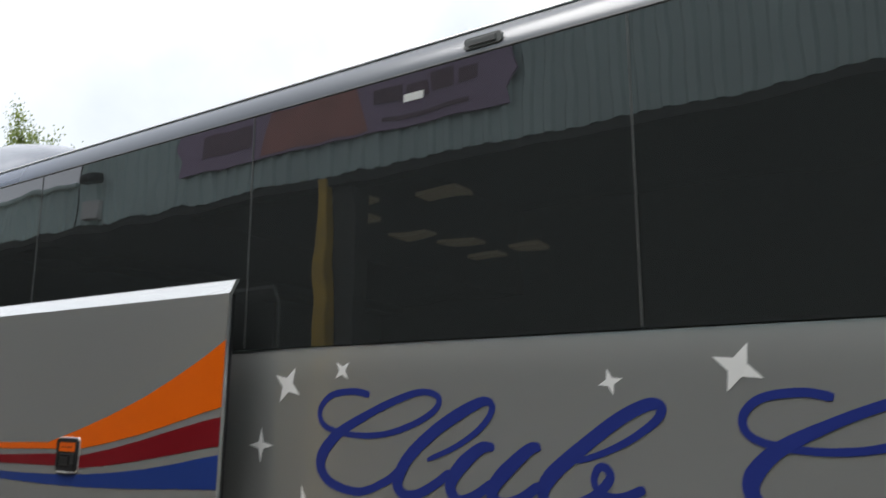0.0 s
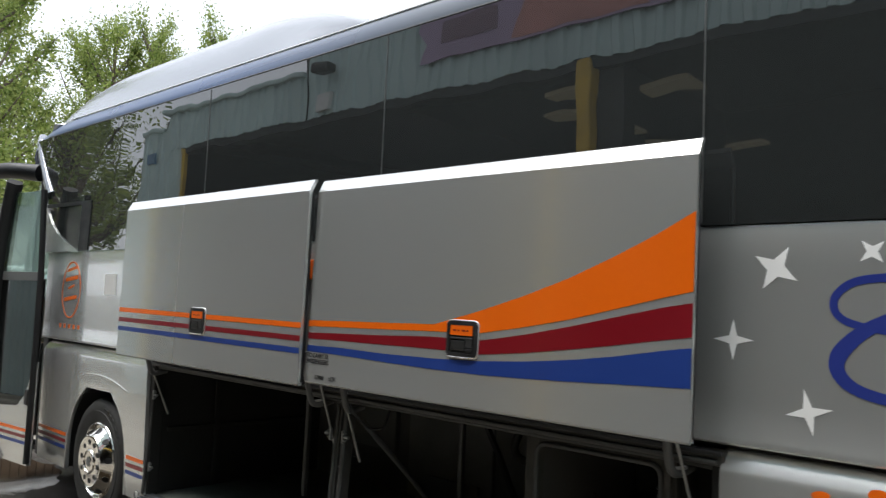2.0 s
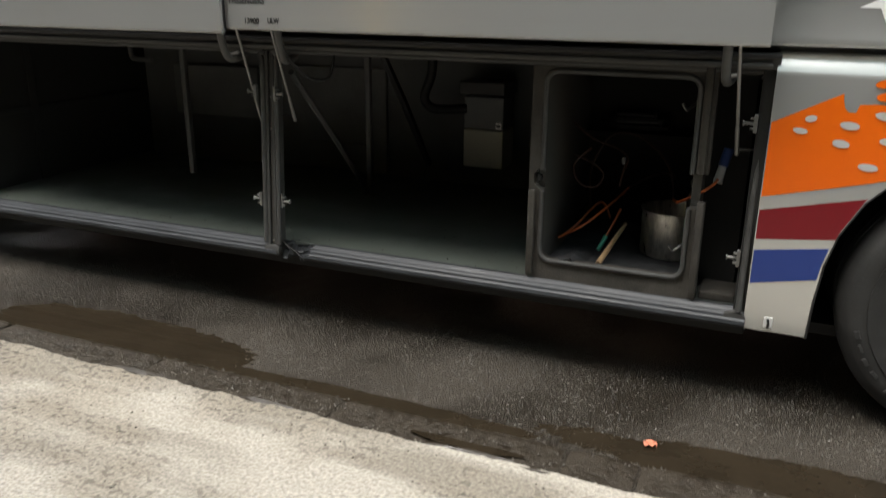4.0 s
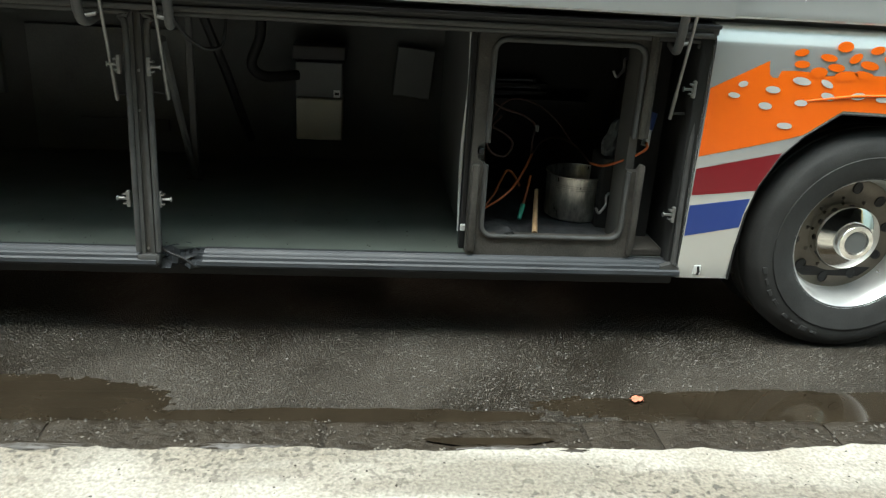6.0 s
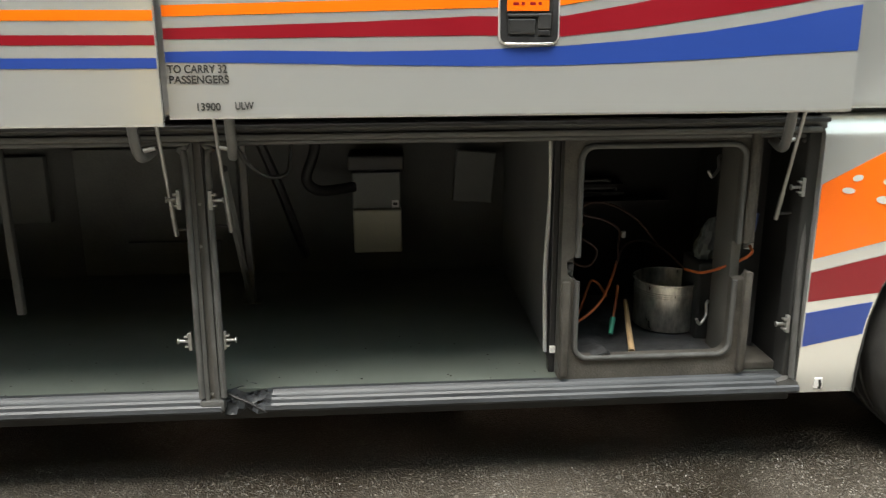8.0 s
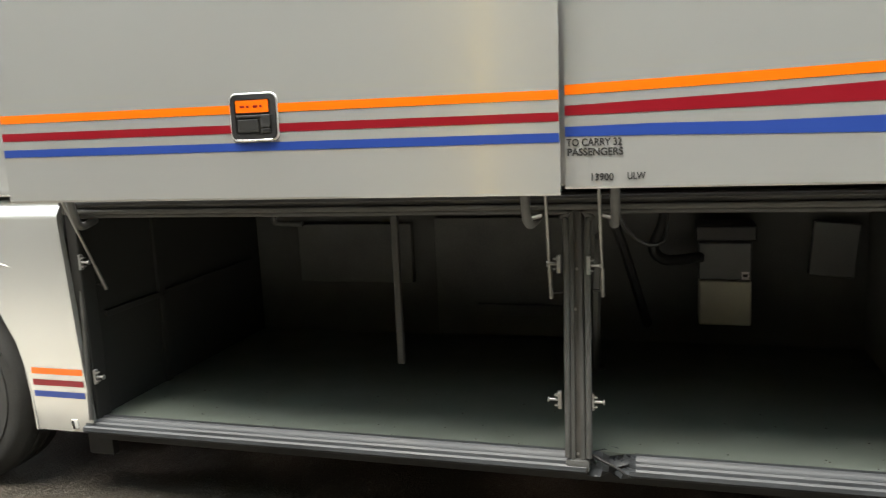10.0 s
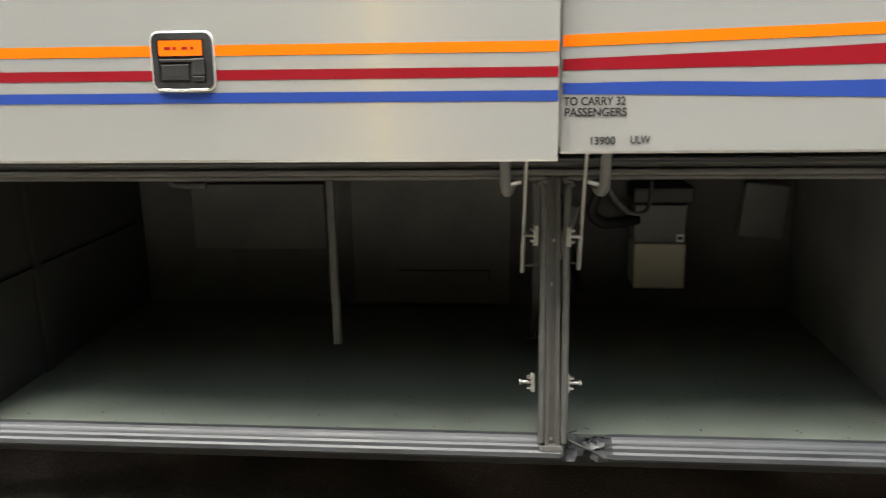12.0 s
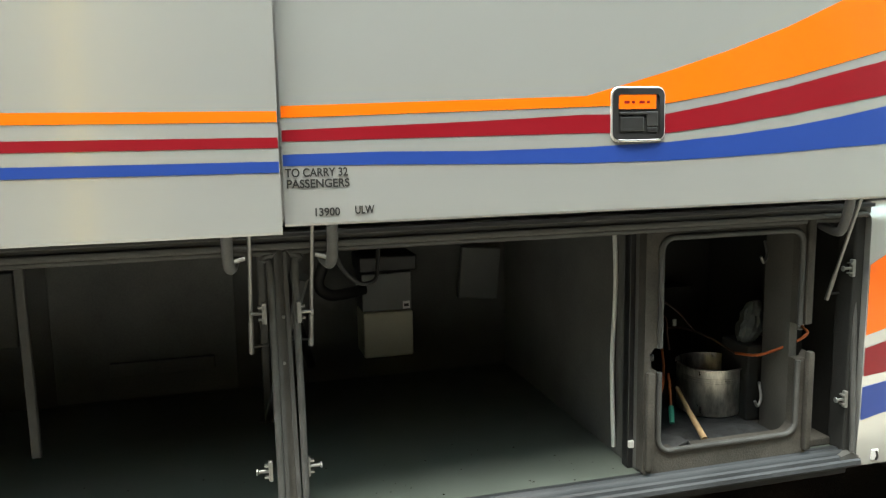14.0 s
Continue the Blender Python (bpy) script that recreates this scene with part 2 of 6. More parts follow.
def groundmat(name, dry, wet, stone, scale, wetness, relief=0.9, wet_rough=0.38):
    """Open-textured surface: coarse grit, broad wet patches with a lower roughness."""
    m = bpy.data.materials.new(name)
    m.use_nodes = True
    n, l = m.node_tree.nodes, m.node_tree.links
    p = n["Principled BSDF"]
    tc = n.new("ShaderNodeTexCoord")
    vor, patch, grain = n.new("ShaderNodeTexVoronoi"), n.new("ShaderNodeTexNoise"), n.new("ShaderNodeTexNoise")
    vor.inputs["Scale"].default_value = scale
    patch.inputs["Scale"].default_value, patch.inputs["Detail"].default_value = 1.3, 8.0
    grain.inputs["Scale"].default_value, grain.inputs["Detail"].default_value = scale * 0.8, 6.0
    for t in (vor, patch, grain):
        l.new(tc.outputs["Object"], t.inputs["Vector"])
    wr = n.new("ShaderNodeValToRGB")
    wr.color_ramp.elements[0].position, wr.color_ramp.elements[1].position = wetness - 0.1, wetness + 0.1
    l.new(patch.outputs["Fac"], wr.inputs["Fac"])
    mix = n.new("ShaderNodeMixRGB")
    mix.inputs["Color1"].default_value, mix.inputs["Color2"].default_value = wet + (1,), dry + (1,)
    l.new(wr.outputs["Color"], mix.inputs["Fac"])
    sr = n.new("ShaderNodeValToRGB")
    sr.color_ramp.elements[0].position, sr.color_ramp.elements[1].position = 0.54, 0.72
    sr.color_ramp.elements[1].color = (0.75, 0.75, 0.75, 1)
    l.new(grain.outputs["Fac"], sr.inputs["Fac"])
    m2 = n.new("ShaderNodeMixRGB")
    l.new(sr.outputs["Color"], m2.inputs["Fac"])
    l.new(mix.outputs["Color"], m2.inputs["Color1"])
    m2.inputs["Color2"].default_value = stone + (1,)
    l.new(m2.outputs["Color"], p.inputs["Base Color"])
    rg = n.new("ShaderNodeMapRange")
    rg.inputs["To Min"].default_value, rg.inputs["To Max"].default_value = wet_rough, 0.8
    l.new(wr.outputs["Color"], rg.inputs["Value"])
    l.new(rg.outputs["Result"], p.inputs["Roughness"])
    bp = n.new("ShaderNodeBump")
    bp.inputs["Strength"].default_value, bp.inputs["Distance"].default_value = relief, 0.012
    ad = n.new("ShaderNodeMath")
    ad.operation = "ADD"
    l.new(vor.outputs["Distance"], ad.inputs[0])
    l.new(grain.outputs["Fac"], ad.inputs[1])
    l.new(ad.outputs["Value"], bp.inputs["Height"])
    l.new(bp.outputs["Normal"], p.inputs["Normal"])
    return m


ASPHALT = groundmat("wet_worn_asphalt", (0.076, 0.063, 0.047), (0.030, 0.023, 0.015), (0.20, 0.178, 0.148), 140, 0.52, 1.3, 0.37)


def concretemat(name):
    """Weathered concrete: fine sandy grain, pits, and long rubbed-in dirt tracks."""
    m = bpy.data.materials.new(name)
    m.use_nodes = True
    n, l = m.node_tree.nodes, m.node_tree.links
    p = n["Principled BSDF"]
    p.inputs["Roughness"].default_value = 0.85
    tc = n.new("ShaderNodeTexCoord")
    mp = n.new("ShaderNodeMapping")
    mp.inputs["Rotation"].default_value, mp.inputs["Scale"].default_value = (0, 0, radians(-4)), (0.42, 2.2, 1)
    l.new(tc.outputs["Object"], mp.inputs["Vector"])
    track, blotch, sand, pit = (n.new("ShaderNodeTexNoise") for k in range(4))
    for t, sc, dt, src in ((track, 1.5, 5, mp), (blotch, 2.2, 9, tc), (sand, 75, 9, tc), (pit, 34, 8, tc)):
        t.inputs["Scale"].default_value, t.inputs["Detail"].default_value = sc, dt
        l.new(src.outputs["Vector" if src is mp else "Object"], t.inputs["Vector"])

    def ramp_of(t, a, b):
        r = n.new("ShaderNodeValToRGB")
        r.color_ramp.elements[0].position, r.color_ramp.elements[1].position = a, b
        l.new(t.outputs["Fac"], r.inputs["Fac"])
        return r

    def mix(fac, c1, c2, mode="MIX"):
        x = n.new("ShaderNodeMixRGB")
        x.blend_type = mode
        for k, v in (("Fac", fac), ("Color1", c1), ("Color2", c2)):
            if isinstance(v, tuple):
                x.inputs[k].default_value = v
            elif isinstance(v, float):
                x.inputs[k].default_value = v
            else:
                l.new(v.outputs[0], x.inputs[k])
        return x

    tr, bl, sa, pi = ramp_of(track, 0.42, 0.55), ramp_of(blotch, 0.40, 0.58), ramp_of(sand, 0.3, 0.7), ramp_of(pit, 0.36, 0.46)
    base = mix(tr, (0.26, 0.236, 0.192, 1), (0.43, 0.40, 0.343, 1))
    base = mix(bl, mix(0.5, base, (0.27, 0.235, 0.18, 1)), base)
    base = mix(0.32, base, sa, "OVERLAY")
    holes = mix(mix(1.0, tr, bl, "LIGHTEN"), (0.0, 0.0, 0.0, 1), (0.9, 0.9, 0.9, 1))
    keep = mix(1.0, pi, holes, "LIGHTEN")
    base = mix(keep, (0.11, 0.10, 0.085, 1), base)
    l.new(base.outputs["Color"], p.inputs["Base Color"])
    hgt = mix(0.35, sand, keep)
    bp = n.new("ShaderNodeBump")
    bp.inputs["Strength"].default_value, bp.inputs["Distance"].default_value = 0.9, 0.012
    l.new(hgt.outputs["Color"], bp.inputs["Height"])
    l.new(bp.outputs["Normal"], p.inputs["Normal"])
    return m


CONCRETE = concretemat("weathered_pale_concrete")
WATER = pmat("muddy_puddle_water", (0.026, 0.020, 0.013), 0.04, 0, 0.3, 4, 0.0, 40, ior=1.33, rvar=0.03)
MUD = pmat("dark_wet_mud", (0.032, 0.025, 0.017), 0.45, 0, 0.4, 14, 0.6, 90, rvar=0.25)

lamp_mat = bpy.data.materials.new("rooflight_sheet")
lamp_mat.use_nodes = True
lamp_mat.node_tree.nodes["Principled BSDF"].inputs["Base Color"].default_value = (0.5, 0.45, 0.3, 1)
lamp_mat.node_tree.nodes["Principled BSDF"].inputs["Emission Color"].default_value = (1.0, 0.88, 0.55, 1)
lamp_mat.node_tree.nodes["Principled BSDF"].inputs["Emission Strength"].default_value = 0.12


# ---- mesh helpers ----
def part(name, bm, material, parent=None, label="", m=None, smooth=0):
    """Link a bmesh as one mesh object under a thing or a part. smooth: the angle in degrees under which edges look round."""
    me = bpy.data.meshes.new(name)
    bmesh.ops.recalc_face_normals(bm, faces=bm.faces[:])
    bm.to_mesh(me)
    bm.free()
    me.materials.append(material)
    if smooth:
        me.polygons.foreach_set("use_smooth", [True] * len(me.polygons))
        me.set_sharp_from_angle(angle=radians(smooth))
    ob = new(name, me)
    if parent is not None:
        ob.parent = parent
    if m is not None:
        ob.matrix_basis = m
    if label:
        ob["label"] = label
    return ob


def again(ob, m, parent=None):
    """One more part on the same mesh, with its children."""
    made = copy_thing(ob, m)
    if parent is not None:
        made.parent = parent
    return made


def thicken(bm, d):
    """Give an open sheet thickness: a second skin set back by d against the normals, and closed rims."""
    bm.normal_update()
    vs, fs = bm.verts[:], bm.faces[:]
    rim = [e for e in bm.edges if len(e.link_faces) == 1]
    twin = {v: bm.verts.new(v.co - v.normal * d) for v in vs}
    for f in fs:
        bm.faces.new([twin[v] for v in reversed(f.verts)])
    for e in rim:
        a, b = e.verts
        bm.faces.new((a, b, twin[b], twin[a]))
    return bm


def box(bm, x0, x1, y0, y1, z0, z1, bevel=0.0):
    r = bmesh.ops.create_cube(bm, size=1.0, matrix=Matrix.LocRotScale(((x0 + x1) / 2, (y0 + y1) / 2, (z0 + z1) / 2), None, (abs(x1 - x0), abs(y1 - y0), abs(z1 - z0))))
    if bevel:
        es = list({e for v in r["verts"] for e in v.link_edges})
        bmesh.ops.bevel(bm, geom=es, offset=bevel, segments=2, affect="EDGES", profile=0.5)
    return bm


def boxm(*a, bevel=0.0):
    return box(bmesh.new(), *a, bevel=bevel)


def prism(outline, y0, y1, bm=None):
    """Extrude an outline of (x, z) from y0 to y1."""
    bm = bm or bmesh.new()
    a = [bm.verts.new((x, y0, z)) for x, z in outline]
    b = [bm.verts.new((x, y1, z)) for x, z in outline]
    k = len(a)
    bm.faces.new(a), bm.faces.new(b[::-1])
    for i in range(k):
        bm.faces.new((a[i], b[i], b[(i + 1) % k], a[(i + 1) % k]))
    return bm


def sheet(xs, lo, hi, y, thick=0.0012):
    """A thin decal between two edges lo(x) and hi(x), facing -y."""
    bm = bmesh.new()
    cols = [(bm.verts.new((x, y(x) if callable(y) else y, lo(x))), bm.verts.new((x, y(x) if callable(y) else y, hi(x)))) for x in xs if hi(x) > lo(x) + 1e-4]
    for (a, b), (c, d) in zip(cols, cols[1:]):
        bm.faces.new((a, c, d, b))
    return bm


def curve_of(pts):
    """Piecewise straight function through (x, value) points."""
    xs, vs = [p[0] for p in pts], [p[1] for p in pts]
    return lambda x: float(np.interp(x, xs, vs))


def spline(pts, n=8):
    """Points on a smooth curve through pts."""
    p = [Vector(q) for q in pts]
    p = [2 * p[0] - p[1]] + p + [2 * p[-1] - p[-2]]
    out = []
    for i in range(1, len(p) - 2):
        for k in range(n):
            t = k / n
            out.append(0.5 * (2 * p[i] + (p[i + 1] - p[i - 1]) * t + (2 * p[i - 1] - 5 * p[i] + 4 * p[i + 1] - p[i + 2]) * t * t + (3 * p[i] - p[i - 1] - 3 * p[i + 1] + p[i + 2]) * t ** 3))
    out.append(p[-2])
    return out


def tube(pts, r, bm=None, seg=10, n=6, closed=False):
    """Sweep a circle along a smooth curve."""
    bm = bm or bmesh.new()
    path = spline(pts, n) if n > 1 else [Vector(q) for q in pts]
    rings, up = [], Vector((0.31, 0.2, 0.93)).normalized()
    for i, c in enumerate(path):
        a, b = path[max(0, i - 1)], path[min(len(path) - 1, i + 1)]
        d = (b - a).normalized()
        if abs(d.dot(up)) > 0.97:
            up = Vector((0.93, 0.2, -0.31)).normalized()
        s = d.cross(up).normalized()
        up = s.cross(d).normalized()
        rr = r(i / (len(path) - 1)) if callable(r) else r
        rings.append([bm.verts.new(c + rr * (math.cos(k * math.tau / seg) * s + math.sin(k * math.tau / seg) * up)) for k in range(seg)])
    for a, b in zip(rings, rings[1:]):
        for k in range(seg):
            bm.faces.new((a[k], a[(k + 1) % seg], b[(k + 1) % seg], b[k]))
    if not closed:
        bm.faces.new(rings[0][::-1]), bm.faces.new(rings[-1])
    return bm


def lathe(profile, seg=48, bm=None, axis="y"):
    """Turn a profile of (radius, along) about the y or z axis."""
    bm = bm or bmesh.new()
    rings = []
    for r, a in profile:
        if r < 1e-5:
            rings.append([bm.verts.new((0, a, 0) if axis == "y" else (0, 0, a))])
        else:
            rings.append([bm.verts.new((r * math.cos(k * math.tau / seg), a, r * math.sin(k * math.tau / seg)) if axis == "y" else (r * math.cos(k * math.tau / seg), r * math.sin(k * math.tau / seg), a)) for k in range(seg)])
    for a, b in zip(rings, rings[1:]):
        for k in range(seg):
            q = [a[k % len(a)], a[(k + 1) % len(a)], b[(k + 1) % len(b)], b[k % len(b)]]
            q = list(dict.fromkeys(q))
            if len(q) > 2:
                bm.faces.new(q)
    return bm


def rounded(x0, x1, z0, z1, r, k=6):
    """Outline of a rectangle with round corners, as (x, z)."""
    out = []
    for cx, cz, a0 in ((x1 - r, z0 + r, -90), (x1 - r, z1 - r, 0), (x0 + r, z1 - r, 90), (x0 + r, z0 + r, 180)):
        for i in range(k + 1):
            a = radians(a0 + 90 * i / k)
            out.append((cx + r * math.cos(a), cz + r * math.sin(a)))
    return out


def ring_plate(outer, inner, y0, y1):
    """A plate with a hole: two outlines with the same number of points."""
    bm = bmesh.new()
    k = len(outer)
    v = [[bm.verts.new((x, y, z)) for x, z in o] for o in (outer, inner) for y in (y0, y1)]
    for i in range(k):
        j = (i + 1) % k
        bm.faces.new((v[0][i], v[0][j], v[2][j], v[2][i]))
        bm.faces.new((v[1][i], v[3][i], v[3][j], v[1][j]))
        bm.faces.new((v[0][i], v[1][i], v[1][j], v[0][j]))
        bm.faces.new((v[2][i], v[2][j], v[3][j], v[3][i]))
    return bm


def words(name, text, size, material, parent, m, width=None, label=""):
    """Lettering in the built-in font as a mesh, squeezed to the given width."""
    cu = bpy.data.curves.new(name, "FONT")
    cu.body, cu.size, cu.extrude, cu.offset = text, size, 0.0006, 0.0006
    tmp = new(name, cu)
    me = bpy.data.meshes.new_from_object(tmp.evaluated_get(bpy.context.evaluated_depsgraph_get()))
    bpy.data.objects.remove(tmp)
    me.name = name
    if width:
        w = max(v.co.x for v in me.vertices) - min(v.co.x for v in me.vertices)
        me.transform(Matrix.Diagonal((width / w, 1, 1, 1)))
    me.materials.clear()
    me.materials.append(material)
    ob = new(name, me)
    ob.parent, ob.matrix_basis = parent, m
    if label:
        ob["label"] = label
    return ob


# ---- the coach: numbers ----
XF, XR, HUBZ, ARCH = -3.055, 3.02, 0.51, 0.575
SKIRT, LEDGE, SEAM, WIN0, WIN1 = 0.352, 1.352, 1.43, 2.228, 3.35
XREAR, XNOSE = 6.6, -5.75


# the wheel arches have a flat top with slanting shoulders
ARCH_R = [0.0, 0.232, 0.37, 0.452, 0.522, 0.552, 0.568, 0.575]
ARCH_Z = [1.084, 1.088, 0.988, 0.902, 0.767, 0.649, 0.50, 0.352]


def arch_z(x):
    """Lower edge of the bodyside, raised over the wheels."""
    for c in (XF, XR):
        if abs(x - c) < ARCH:
            return float(np.interp(abs(x - c), ARCH_R, ARCH_Z))
    return SKIRT


def plan_y(x):
    """How far the bodyside curves in towards the nose."""
    u = max(0.0, (-4.75 - x) / 1.0)
    return 1.25 * (1 - math.sqrt(max(0.0, 1 - min(1, u) ** 2.2)))


def span(a, b, step):
    k = max(1, int(round((b - a) / step)))
    return [a + (b - a) * i / k for i in range(k + 1)]


coach = tagged(new("coach"), "silver touring coach with orange, crimson and blue stripes, luggage doors raised", "coach")


def lower_panel(name, x0, x1, label="", lean=0.0):
    """Lower bodyside between two places, with the wheel arch cut out and a bright chamfered ledge on top."""
    xs = sorted(set(span(x0, x1, 0.06) + [c + s * ARCH * math.sin(radians(a)) for c in (XF, XR) for s in (-1, 1) for a in range(0, 91, 6) if x0 < c + s * ARCH * math.sin(radians(a)) < x1] + [c + k * r for c in (XF, XR) for k in (-1, 1) for r in ARCH_R if x0 < c + k * r < x1]))
    bm = bmesh.new()
    cols = []
    for x in xs:
        lo, y = arch_z(x), plan_y(x)
        zs = [lo + (LEDGE - 0.02 - lo) * k / 5 for k in range(6)]
        cols.append([bm.verts.new((x, y + 0.012 * max(0, (0.75 - z) / 0.42) ** 2, z)) for z in zs] + [bm.verts.new((x, y + 0.004, LEDGE)), bm.verts.new((x, y + 0.052, SEAM - 0.012)), bm.verts.new((x, y + 0.07, SEAM - 0.010))])
    for a, b in zip(cols, cols[1:]):
        for k in range(len(a) - 1):
            bm.faces.new((a[k], b[k], b[k + 1], a[k + 1]))
    for v in bm.verts:
        v.co.x += lean * (v.co.z - SKIRT) * max(0, (v.co.x - x1 + 0.25) / 0.25)
    thicken(bm, 0.03)
    return part(name, bm, SILVER, coach, label, smooth=40)


front_panel = lower_panel("lower_side_panel", -4.28, -2.165, "silver lower panel round the front wheel arch", -0.06)
rear_panel = lower_panel("lower_side_panel", 2.216, XREAR, "silver lower panel with orange dotted artwork round the rear wheel arch")


def upper_panel():
    bm = bmesh.new()
    prof = [(0.03, SEAM + 0.004), (0.006, SEAM + 0.008), (-0.002, SEAM + 0.016), (-0.003, SEAM + 0.036), (0.0, SEAM + 0.044)] + [(0.0, SEAM + 0.044 + (WIN0 - SEAM - 0.06) * k / 6) for k in range(1, 7)] + [(0.004, WIN0)]
    cols = [[bm.verts.new((x, plan_y(x) + y, z)) for y, z in prof] for x in span(-4.36, XREAR, 0.1)]
    for a, b in zip(cols, cols[1:]):
        for k in range(len(a) - 1):
            bm.faces.new((a[k], b[k], b[k + 1], a[k + 1]))
    thicken(bm, 0.025)
    return part("upper_side_panel", bm, SILVER, coach, "silver panel under the windows with blue script and stars", smooth=35)


upper = upper_panel()


# windows: each pane a slightly cambered sheet with a thin joint between
def pane(name, outline_x0, outline_x1, slant0=0.0, slant1=0.0):
    bm = bmesh.new()
    n_x, n_z = 8, 8
    g = []
    for i in range(n_x + 1):
        col = []
        for k in range(n_z + 1):
            w = k / n_z
            x = (outline_x0 + slant0 * w) * (1 - i / n_x) + (outline_x1 + slant1 * w) * (i / n_x)
            z = WIN0 + 0.004 + (WIN1 - WIN0 - 0.004) * w
            col.append(bm.verts.new((x, plan_y(x) * 0.6 - 0.004, z)))
        g.append(col)
    for i in range(n_x):
        for k in range(n_z):
            bm.faces.new((g[i][k], g[i + 1][k], g[i + 1][k + 1], g[i][k + 1]))
    thicken(bm, 0.012)
    return part(name, bm, GLASS, coach, smooth=50)


SEAMS = [-1.55, 0.305, 2.13, 4.0, 5.5]
pane("window_pane", -4.36, -3.038, -0.55, 0.0)
for a, b in zip([-3.035] + SEAMS[:-1], SEAMS):
    pane("window_pane", a + 0.003, b - 0.003)
pane("window_pane", SEAMS[-1] + 0.003, XREAR)
for x in SEAMS[:-1]:
    part("window_joint", prism([(x - 0.02, WIN0 + 0.01), (x + 0.02, WIN0 + 0.01), (x + 0.02, WIN1), (x - 0.02, WIN1)], 0.004, 0.05), SEALGREY, coach)
    yb = plan_y(x) * 0.6
    # thin grey strip added for the pale reflection along each pane edge
    part("glass_edge_glint", prism([(x - 0.0027, WIN0 + 0.012), (x + 0.0027, WIN0 + 0.012), (x + 0.0027, WIN1 - 0.004), (x - 0.0027, WIN1 - 0.004)], yb - 0.007, yb + 0.003), BEADGREY, coach)


# roof: a cove over the windows, a bright ridge, the crown and a raised fairing towards the nose
# each row: distance in, rise over the windows without the fairing, rise with it
ROOF_ROWS = [(0.0, 0.0, 0.0), (0.003, 0.03, 0.03), (0.012, 0.062, 0.062), (0.028, 0.095, 0.095), (0.052, 0.128, 0.128), (0.078, 0.152, 0.152), (0.09, 0.168, 0.168), (0.112, 0.174, 0.184), (0.15, 0.196, 0.25), (0.22, 0.236, 0.36), (0.33, 0.29, 0.505), (0.48, 0.345, 0.64), (0.68, 0.395, 0.745), (0.93, 0.43, 0.81), (1.25, 0.445, 0.84)]


def roof(name, first, last, material, label):
    bm = bmesh.new()
    cols = []
    for x in span(-5.6, XREAR, 0.1):
        u = min(1, max(0, (-0.72 - x) / 0.95))
        w = math.sin(u * math.pi / 2) ** 0.55
        fall = max(0, (-3.9 - x) / 1.75)
        drop, squash = 0.32 * max(0, (-4.35 - x) / 1.3) ** 2, 1 - 0.55 * min(1, fall) ** 1.8
        base = WIN1 - 0.008 - drop
        rows = [(plan_y(x) * 0.75 + d, base + squash * (a + (b - a) * w)) for d, a, b in ROOF_ROWS[first:last]]
        if last == len(ROOF_ROWS):
            rows += [(2.5 - plan_y(x) * 0.75 - d, base + squash * (a + (b - a) * w)) for d, a, b in ROOF_ROWS[-2::-1]]
        cols.append([bm.verts.new((x, y, z)) for y, z in rows])
    for a, b in zip(cols, cols[1:]):
        for k in range(len(a) - 1):
            bm.faces.new((a[k], b[k], b[k + 1], a[k + 1]))
    thicken(bm, 0.015)
    return part(name, bm, material, coach, label, smooth=40)


roof("roof_cove", 0, 6, SILVER_COVE, "silver roof edge with blue sky reflection painted towards the front")
roof("roof_shoulder", 5, 8, ROOFSILVER, "silver ridge along the roof edge")
# strip added for the bright line where the ridge catches the sky
part("ridge_highlight", tube([(x, 0.088, WIN1 + 0.162) for x in (-4.3, -2, 1, 4, XREAR)], 0.006, n=2, seg=6), SATIN, coach, "thin satin strip added as the highlight on the roof ridge", smooth=60)
roof("roof", 7, 15, ROOFSILVER, "silver roof with a raised fairing")
part("gutter_strip", tube([(x, 0.0, WIN1 + 0.004) for x in (-4.6, -2, 1, 4, XREAR)], 0.007, n=4, seg=6), SEALGREY, coach)
lampb = prism(rounded(3.318, 3.488, 3.384, 3.432, 0.012), 0.0, 0.06)
ml = part("marker_lamp", lampb, BOXGREY, coach, "grey marker lamp housing on the roof edge", smooth=30)
part("lens", boxm(3.34, 3.466, -0.006, 0.002, 3.394, 3.422, bevel=0.003), BEADGREY, ml)
part("sticker", boxm(3.022, 3.122, -0.007, -0.0045, 3.228, 3.262), WHITEPL, coach, "small white window sticker")

# closing hull: floor pan, far side, ends
part("far_side", boxm(-5.2, XREAR, 2.47, 2.5, 0.33, 3.42), SILVER, coach)
part("underfloor", boxm(-5.2, XREAR, 0.2, 2.46, 0.30, 0.345), RUBBER, coach)
part("saloon_floor", boxm(-5.2, XREAR, 0.07, 2.46, 1.42, 1.47), DARKIN, coach)
part("rear_end", boxm(XREAR - 0.03, XREAR, 0.0, 2.5, 0.33, 3.72), SILVER, coach)
nose = [(-4.8, 0.04), (-5.35, 0.14), (-5.62, 0.42), (-5.74, 0.85), (-5.76, 1.25), (-5.74, 1.65), (-5.62, 2.08), (-5.35, 2.36), (-4.8, 2.46)]


def nose_part(name, z0, z1, lean, material, label=""):
    bm = bmesh.new()
    path = spline([(x, y, 0) for x, y in nose], 4)
    rows = []
    for k in range(7):
        w = k / 6
        rows.append([bm.verts.new((p.x + lean(w) * (0.15 + 0.85 * min(1, (-4.8 - p.x) / 0.9)), p.y, z0 + (z1 - z0) * w)) for p in path])
    for a, b in zip(rows, rows[1:]):
        for i in range(len(a) - 1):
            bm.faces.new((a[i], a[i + 1], b[i + 1], b[i]))
    thicken(bm, 0.02)
    return part(name, bm, material, coach, label, smooth=50)


